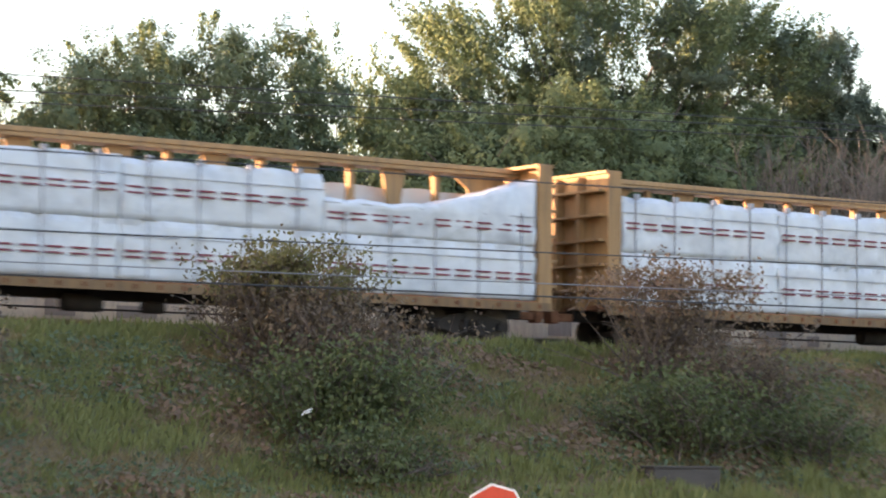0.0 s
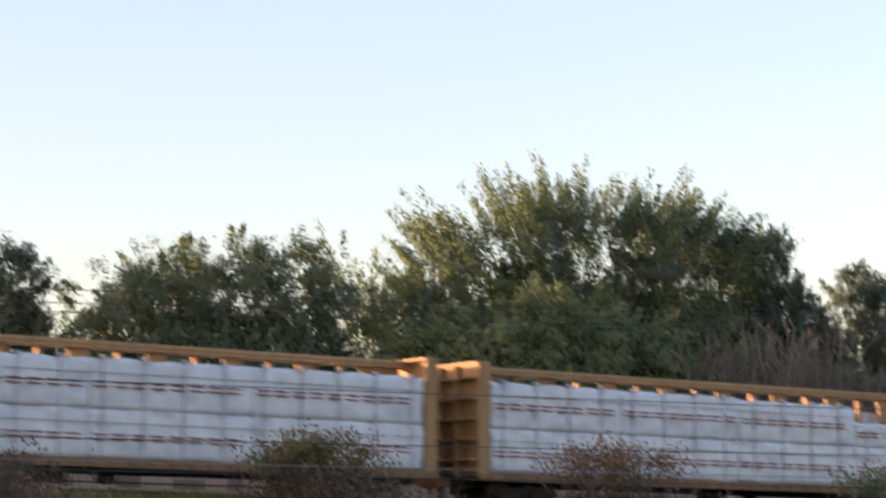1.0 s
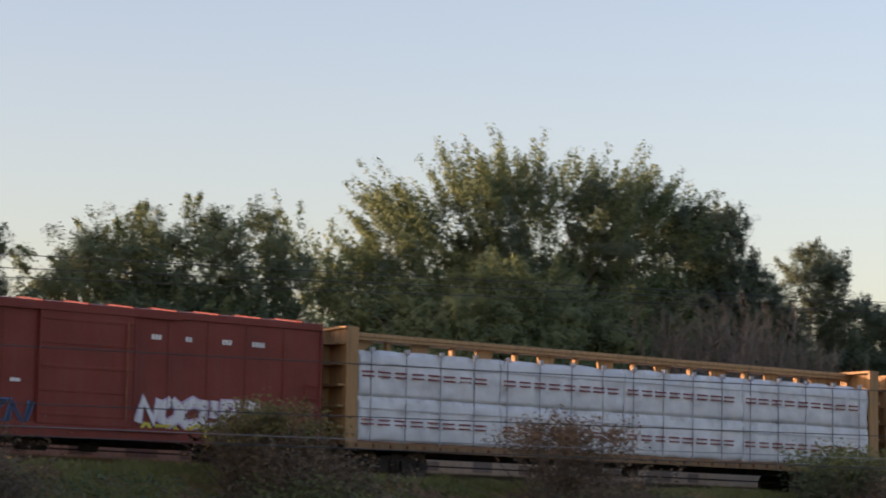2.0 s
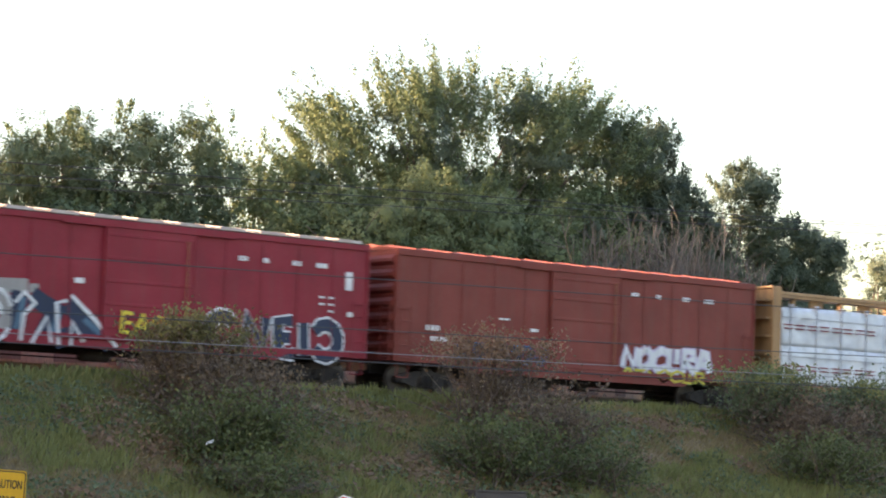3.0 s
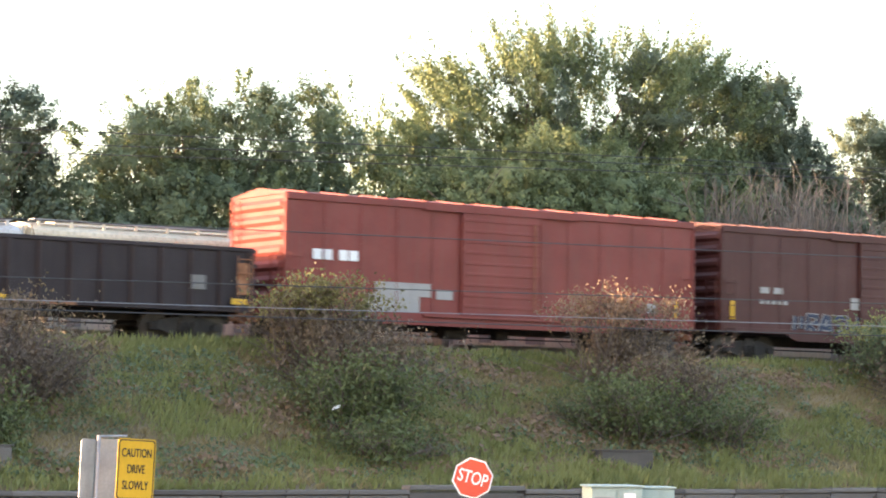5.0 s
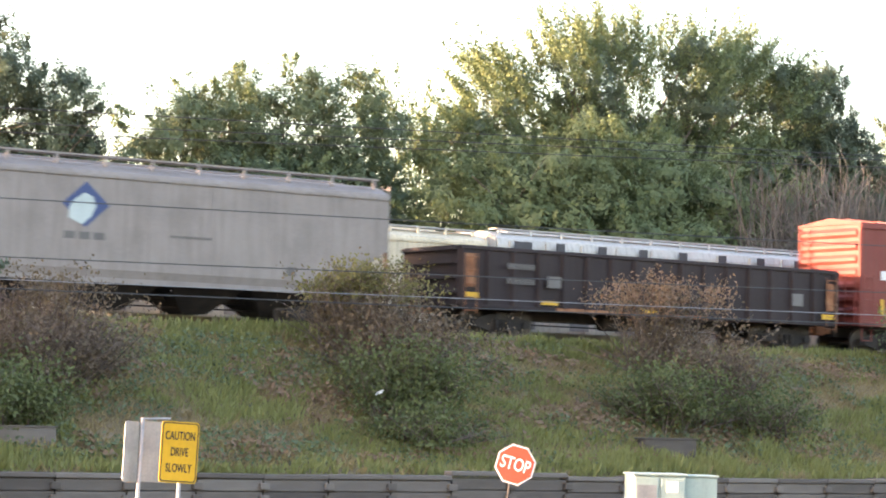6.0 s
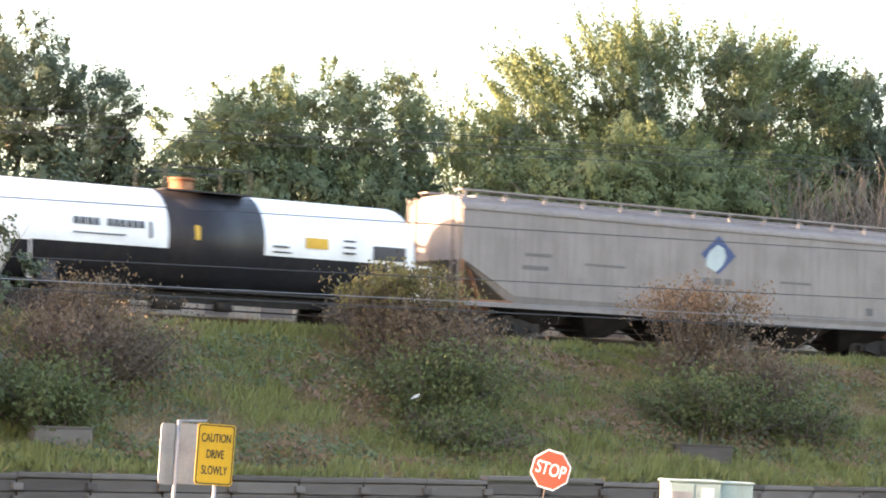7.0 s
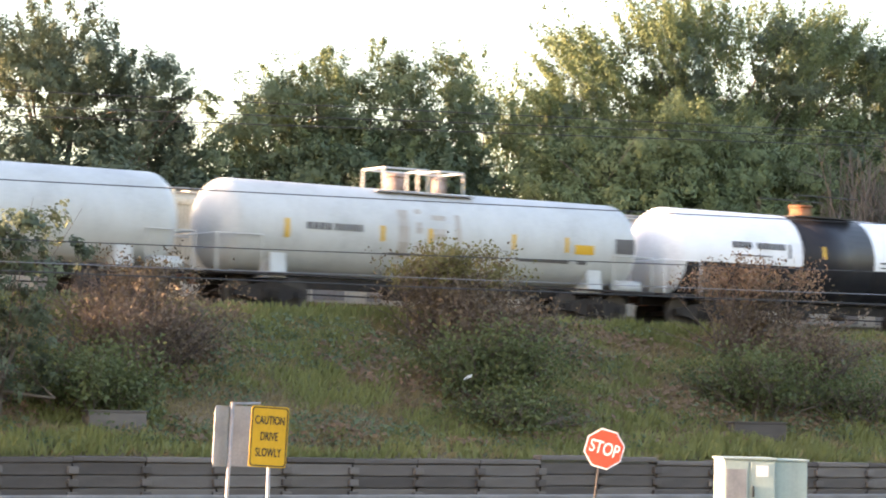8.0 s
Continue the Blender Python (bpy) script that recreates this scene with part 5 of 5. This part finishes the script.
sprayed(c, "graffiti_outline", M["spray_white"], [[(0.01, 0.0), (0.08, 0.85)], [(0.05, 0.1), (0.09, 0.55)], [(0.11, 0.95), (0.10, 0.14), (0.21, 0.12)], arc(0.27, 0.48, 0.085, 0.44, 20, 330, 12), arc(0.27, 0.48, 0.025, 0.2, 0, 300, 9),
         [(0.37, 0.7), (0.42, 0.9), (0.48, 0.72), (0.42, 0.5), (0.41, 0.05)], [(0.47, 0.02), (0.55, 0.5), (0.58, 0.05)], [(0.62, 0.02), (0.60, 0.75), (0.66, 0.8)], [(0.69, 0.02), (0.69, 0.45), (0.76, 0.1)], [(0.68, 0.9), (0.82, 0.5), (0.95, 0.05)]], *LEFT, 0.13, -1.536, "white sprayed outlines of graffiti")
marks(c, "graffiti_ground", M["spray_green"], [(-7.1, -6.4, 0.95, 1.6)], -1.505, "green sprayed patch")
words("graffiti_word", "EASK", 0.92, M["spray_yellow"], c, pose(0.05, -1.63, 1.45, 90, 4, 0), 1.0)
RIGHT = (1.9, 7.0, 0.74, 2.15)
FIGURES = [arc(0.12, 0.5, 0.09, 0.36, 40, 320), [(0.27, 0.12), (0.29, 0.88), (0.40, 0.25), (0.42, 0.88)], [(0.60, 0.86), (0.50, 0.84), (0.51, 0.16), (0.62, 0.16)], [(0.50, 0.5), (0.59, 0.5)], [(0.69, 0.14), (0.68, 0.84)], arc(0.84, 0.5, 0.09, 0.34, 150, -150)]
sprayed(c, "graffiti_outline", M["spray_white"], FIGURES, *RIGHT, 0.52, -1.51, "white sprayed outline of rounded graffiti")
sprayed(c, "graffiti_fill", M["spray_navy"], FIGURES, *RIGHT, 0.37, -1.524, "navy sprayed fill of rounded graffiti")

c = boxcar(-42.15, M["dark_brown"], 6, "dark brown weathered boxcar with small grey graffiti", "plain")
marks(c, "reflector", M["reflector"], [(-7.3, -7.1, 1.4, 2.0), (-2.6 + 6.0, -2.45 + 6.0, 1.3, 1.8), (7.2, 7.4, 1.3, 1.9)], -1.51)
marks(c, "lettering", M["spray_grey"], bars(-6.0, 2.3, 2, 0.4, 0.2, 0.2) + bars(-6.0, 1.95, 5, 0.18, 0.14, 0.08) + [(-1.9, -1.4, 1.9, 2.3), (4.9, 5.4, 1.55, 1.62), (4.9, 5.4, 1.7, 1.95)], -1.51, "faded white panels and lettering bars")
graffiti(c, 31, -4.6, -1.6, 0.95, 1.75, 5, M["spray_grey"], M["spray_navy"])

c = boxcar(-58.7, M["orange_red"], 7, "brown-red boxcar with pale painted-over patch", "plain")
marks(c, "lettering", M["lettering"], bars(-6.75, 2.55, 2, 0.30, 0.3, 0.05) + bars(-5.85, 2.55, 2, 0.30, 0.3, 0.05), -1.51, "white lettering bars on the side")
marks(c, "lettering", M["spray_grey"], [(4.1, 4.6, 1.2, 1.7), (5.75, 6.15, 1.45, 1.75), (-5.0, -3.0, 0.85, 1.65), (-4.6, -2.6, 1.6, 2.0), (-2.4, -1.8, 1.55, 1.85)], -1.51, "pale grey painted-over patches")
marks(c, "reflector", M["reflector"], [(-6.75, -6.6, 1.35, 1.9), (6.9, 7.0, 1.35, 1.9)], -1.51)

gondola(-75.0)

c = covered_hopper(-94.8, 19.4, 4.5, M["grey_hopper"], label="long grey covered hopper with blue diamond emblem", end_mat=M["rust"])
bm = bmesh.new()
blob(bm, [(0.0, 2.48), (0.70, 3.1), (0.0, 3.72), (-0.70, 3.1)], -1.525)
em = part("emblem", bm, M["blue"], c, "blue diamond emblem with a pale leaf shape")
bm = bmesh.new()
blob(bm, [(-0.50, 2.72), (-0.1, 2.56), (0.16, 2.78), (0.30, 3.05), (0.2, 3.32), (-0.05, 3.42), (-0.34, 3.22), (-0.48, 3.02)], -1.535)
part("emblem_leaf", bm, M["teal"], em, "pale teal leaf shape")
marks(c, "lettering", M["soft_mark"], bars(-0.62, 2.16, 3, 0.32, 0.2, 0.12), -1.525, "faint grey lettering bars")
marks(c, "lettering", M["soft_mark"], bars(-7.4, 2.6, 6, 0.12, 0.10, 0.04) + bars(-7.5, 2.2, 6, 0.12, 0.13, 0.04) + bars(-5.2, 2.45, 12, 0.09, 0.07, 0.04) + bars(2.6, 2.35, 10, 0.09, 0.07, 0.04) + [(6.3, 6.6, 1.5, 1.75)], -1.525)

c = tank_car(-112.5, M["white_tank"], 13.8, True, False, "white and black tank car with black middle band", 1.42, 2.36)
tank_marks(c, "lettering", M["dark_mark"], bars(-4.4, 2.75, 4, 0.15, 0.2, 0.05) + bars(-3.4, 2.75, 6, 0.14, 0.2, 0.05) + [(-2.15, -2.07, 2.5, 2.95)] + bars(-4.4, 2.5, 12, 0.1, 0.05, 0.03), "black lettering bars", 1.43, 2.36, -0.2)
tank_marks(c, "placard", M["reflector"], [(2.75, 3.5, 2.55, 2.85), (-0.75, -0.6, 2.55, 2.95)], "yellow placard", 1.43, 2.36, -0.2)
tank_marks(c, "data_panel", M["dark_mark"], [(5.0, 6.1, 2.35, 2.75)] + [(4.0, 4.4, z, z + 0.06) for z in (2.45, 2.62, 2.8)] + [(1.7, 2.2, 2.5, 2.56), (1.7, 2.3, 2.36, 2.4)], "dark data panel", 1.43, 2.36, -0.2)

# the last tank's unseen far end is lengthened to shade the bank
for x, L in ((-127.4, 14.6), (-144.35, 17.5)):
    c = tank_car(x, M["old_tank"], L, False, True, "weathered white tank car with rusty top fittings")
    if L > 15:
        continue
    tank_marks(c, "lettering", M["soft_mark"], bars(-4.6, 2.58, 4, 0.16, 0.2, 0.05) + bars(-3.7, 2.58, 5, 0.14, 0.2, 0.05), "dark lettering bars")
    tank_marks(c, "reflector", M["reflector"], [(-5.3, -5.15, 2.3, 2.85), (-2.2, -2.06, 2.35, 2.8), (-0.6, -0.47, 2.35, 2.8), (2.3, 2.42, 2.35, 2.8), (4.2, 4.32, 2.35, 2.8)], "yellow reflective strips")
    tank_marks(c, "placard", M["reflector"], [(4.55, 5.25, 2.32, 2.6)], "orange placard")
    tank_marks(c, "data_panel", M["soft_mark"], [(6.05, 6.75, 2.4, 2.85), (4.7, 5.05, 2.02, 2.14), (-1.9, -0.4, 1.98, 2.06), (2.6, 4.4, 2.02, 2.1)], "dark data panel")
    tank_marks(c, "stain", M["spill"], [(-1.6, -1.25, 1.9, 3.3), (-1.0, -0.8, 1.7, 3.35), (-0.45, 0.0, 1.55, 3.2), (0.35, 0.5, 2.1, 3.25)], "brownish spill streak below the valves")

# cars parked on the siding
for x, L, tp, mk, lab in ((24.2, 14.3, 4.3, "pale", "pale grey covered hopper parked on the siding"), (39.0, 14.5, 4.36, "beige", "beige covered hopper parked on the siding"), (55.3, 17.2, 4.5, "pale", "pale grey ribbed covered hopper parked on the siding")):
    c = covered_hopper(x, L, tp, M[mk], "parked_covered_hopper", lab, moving=False, y=SIDING_Y, rail=SIDING_RAIL, ribs=12 if x > 50 else 0, slope=1.6, z_low=1.15)
    # sill colour lightened to make up for shade under the passing train
    boxes("deep_sill", M["cream"], c, [(-L / 2 + 0.4, L / 2 - 0.4, -1.62, -1.53, 1.12, 1.68)], "cream deep side sill, colour lightened against the shade", 0.01)
    marks(c, "sill_patch", M["spill"], [(-L / 2 + 1.0 + i * 1.9, -L / 2 + 1.5 + i * 1.9 + 0.3 * (i % 3), 1.2, 1.5 + 0.1 * (i % 2)) for i in range(7)], -1.622, "tan patch")
    if x > 50:
        marks(c, "lettering", M["dark_mark"], [(-8.0, -7.3, 3.78, 4.06)] + [(-6.3 + i * 1.75, -5.95 + i * 1.75, 3.76, 4.08) for i in range(7)], -1.62, "black lettering bars")

# ---- signs, cabinet, small things ----


def octagon(r):
    return [(r * math.cos(math.pi / 8 + k * math.pi / 4), r * math.sin(math.pi / 8 + k * math.pi / 4)) for k in range(8)]


def stop_sign(x, y, z):
    s = thing("stop_sign", "red octagonal stop sign on a leaning steel post", "road sign", at=pose(x, y, 0.03))
    a = z - 0.03
    bm = bmesh.new()
    prism(bm, octagon(0.365), "y", -0.004, 0.004)
    at = pose(0, -0.05, a, 0, 15, -30)
    plate = part("plate", bm, M["sign_white"], s, "white-edged sign plate", at=at)
    bm = bmesh.new()
    prism(bm, octagon(0.335), "y", -0.009, -0.005)
    part("face", bm, M["sign_red"], plate, "red sign face")
    words("sign_lettering", "STOP", 0.27, M["sign_white"], plate, pose(0, -0.011, 0, 90, 0, 0) @ Matrix.Diagonal((0.82, 1.15, 1, 1)), 1.0)
    bm = bmesh.new()
    tube(bm, (-0.28, 0, -0.2), (0.03, 0.02, a + 0.3), 0.022, seg=8)
    part("post", bm, M["dark_post"], s)


def caution_signs(x, y, z):
    s = thing("caution_sign", "yellow caution drive slowly sign on a steel post", "road sign", at=pose(x, y, 0.03))
    at = pose(0, 0, z, 0, 2.5, 2)

    def rounded(w, h, r):
        return [(cx + r * math.cos(a), cz + r * math.sin(a)) for cx, cz, a0 in ((w - r, h - r, 0), (-w + r, h - r, 90), (-w + r, -h + r, 180), (w - r, -h + r, 270)) for a in (radians(a0), radians(a0 + 45), radians(a0 + 90))]
    bm = bmesh.new()
    prism(bm, rounded(0.27, 0.38, 0.04), "y", -0.003, 0.003)
    plate = part("plate", bm, M["sign_yellow"], s, "yellow sign plate", at=at)
    bm = bmesh.new()
    out, inn = rounded(0.257, 0.367, 0.035), rounded(0.243, 0.353, 0.03)
    vo, vi = [bm.verts.new((p[0], -0.006, p[1])) for p in out], [bm.verts.new((p[0], -0.006, p[1])) for p in inn]
    for i in range(len(vo)):
        j = (i + 1) % len(vo)
        bm.faces.new((vo[i], vo[j], vi[j], vi[i]))
    part("border", bm, M["sign_black"], plate)
    for k, w in enumerate(("CAUTION", "DRIVE", "SLOWLY")):
        words("sign_lettering", w, 0.13, M["sign_black"], plate, pose(0, -0.006, 0.2 - 0.2 * k, 90, 0, 0) @ Matrix.Diagonal((0.72, 1.15, 1, 1)), 1.02)
    bm = bmesh.new()
    tube(bm, (0.02, 0.04, -0.3), (0.03, 0.035, z + 0.3), 0.024, seg=8)
    part("post", bm, M["galvanised"], s)
    b = thing("sign_back", "pair of plain metal sign backs on a steel post", "road sign", at=pose(x + 0.05, y + 1.1, 0.03))
    for dx, turn, w in ((-0.13, 24, 0.15), (0.21, -8, 0.21)):
        bm = bmesh.new()
        prism(bm, rounded(w, 0.39, 0.04), "y", -0.003, 0.003)
        part("plate", bm, M["galvanised"], b, "bare aluminium sign back", at=pose(dx, 0.05, z - 0.02, 0, 2.5, turn))
    bm = bmesh.new()
    tube(bm, (-0.10, 0, -0.3), (0.0, 0, z + 0.42), 0.026, seg=8)
    tube(bm, (0.0, 0.0, z + 0.40), (0.45, 0.1, z + 0.41), 0.018, seg=6)
    part("post", bm, M["galvanised"], b)


def cabinet(x, y):
    c = thing("utility_cabinet", "pale green steel utility cabinet with peeling paint", "cabinet", at=pose(x, y, 0.0, 0, 0, -27))
    boxes("body", M["cabinet"], c, [(-0.48, 0.48, -0.42, 0.42, 0.1, 1.42)], bevel=0.015)
    boxes("top", M["cabinet"], c, [(-0.51, 0.51, -0.46, 0.46, 1.42, 1.46)], bevel=0.01)
    for s in (-1, 1):
        d = boxes("door", M["cabinet"], c, [(s * 0.02, s * 0.46, -0.445, -0.42, 0.15, 1.38)], bevel=0.008)
        if s > 0:
            boxes("handle", M["sign_black"], d, [(0.05, 0.08, -0.49, -0.44, 0.75, 0.95)])
    marks(c, "notice", M["sign_white"], [(0.12, 0.34, 1.12, 1.32)], -0.447, "white notice on the door")
    marks(c, "bare_patch", M["galvanised"], [(-0.42, -0.06, 0.7, 1.25)], -0.446, "patch of peeled paint")
    a = thing("utility_cabinet", "narrow pale green steel cabinet beside the larger one", "cabinet", at=pose(x + 0.74, y - 0.30, 0.0, 0, 0, -27))
    boxes("body", M["cabinet"], a, [(-0.30, 0.30, -0.36, 0.36, 0.1, 1.40)], bevel=0.015)
    boxes("top", M["cabinet"], a, [(-0.33, 0.33, -0.39, 0.39, 1.40, 1.44)], bevel=0.01)
    boxes("base", M["kerb"], a, [(-0.34, 0.34, -0.4, 0.4, 0, 0.1)])
    boxes("base", M["kerb"], c, [(-0.54, 0.54, -0.5, 0.5, 0, 0.1)])


def wire(name, a, b, r, sag, mat, label):
    a, b = Vector(a), Vector(b)
    bm = bmesh.new()
    n = 24
    pts = [a.lerp(b, i / n) - Vector((0, 0, sag * 4 * (i / n) * (1 - i / n))) for i in range(n + 1)]
    side = (b - a).normalized().cross(Vector((0, 0, 1)))
    rings = [[bm.verts.new(p + side * r * math.cos(k * math.pi / 2.5) + Vector((0, 0, r * math.sin(k * math.pi / 2.5)))) for k in range(5)] for p in pts]
    for p, q in zip(rings, rings[1:]):
        for k in range(5):
            bm.faces.new((p[k], p[(k + 1) % 5], q[(k + 1) % 5], q[k]))
    tagged(new(name, mesh_of(name, bm, mat)), label, "wire", "overhead wires")


def build_small():
    stop_sign(25.26, 35.07, 1.59)
    caution_signs(14.68, 27.49, 1.84)
    cabinet(28.75, 35.5)
    for z0, z1, r, m, lab in ((6.45, 6.86, 0.012, "wire", "dark insulated overhead wire"), (5.30, 5.70, 0.012, "wire", "dark insulated overhead wire"),
                              (4.86, 5.15, 0.010, "pale_wire", "pale bare overhead cable"), (4.68, 4.92, 0.014, "wire", "dark insulated overhead wire")):
        s = (z1 - z0) / 20.5
        wire("overhead_wire", (-25, 45, z0 - s * 45 + 0.25), (105, 45, z1 + s * 64 + 0.25), r, 0.28, M[m], lab)
    for z0, z1 in ((11.66, 12.65), (11.2, 12.40), (10.9, 12.1)):
        s = (z1 - z0) / 25.7
        wire("line_wire", (-40, 71.5, z0 - s * 72), (140, 71.5, z1 + s * 82), 0.016, 0.0, M["wire"], "thin line wire in front of the trees")
    for x, w in ((42.5, 0.85), (23.8, 0.7)):
        b = thing("concrete_footing", "half-buried weathered concrete footing on the slope", "footing", at=pose(x, 52.0, 1.5, 0, 0, -4))
        boxes("block", M["timber"], b, [(-w, w, -0.2, 0.3, -0.5, 0.42)], bevel=0.03)
        boxes("cap", M["timber"], b, [(-w - 0.03, w + 0.03, -0.22, 0.3, 0.42, 0.46)], bevel=0.01)
    bm = bmesh.new()
    prism(bm, [(-0.12, -0.02), (0.1, 0.05), (0.13, 0.13), (-0.05, 0.07)], "y", -0.03, 0.03)
    o = tagged(new("litter", mesh_of("litter", bm, M["litter"], 0.008)), "scrap of white litter caught in the weeds", "litter")
    o.matrix_basis = pose(33.95, 53.0, 2.9)


build_small()


def motions():
    for car, x in MOVING:
        walk(car, [(k * 0.5, pose(x + SPEED * k * 0.5, TRACK_Y, RAIL)) for k in range(17)])
    step = math.degrees(SPEED / 30 / 0.457) % 360
    for o in WHEELSETS:
        p = o.matrix_basis.translation.copy()
        walk(o, [(k / 30, pose(p.x, p.y, p.z, 0, step * k, 0)) for k in range(241)])


motions()
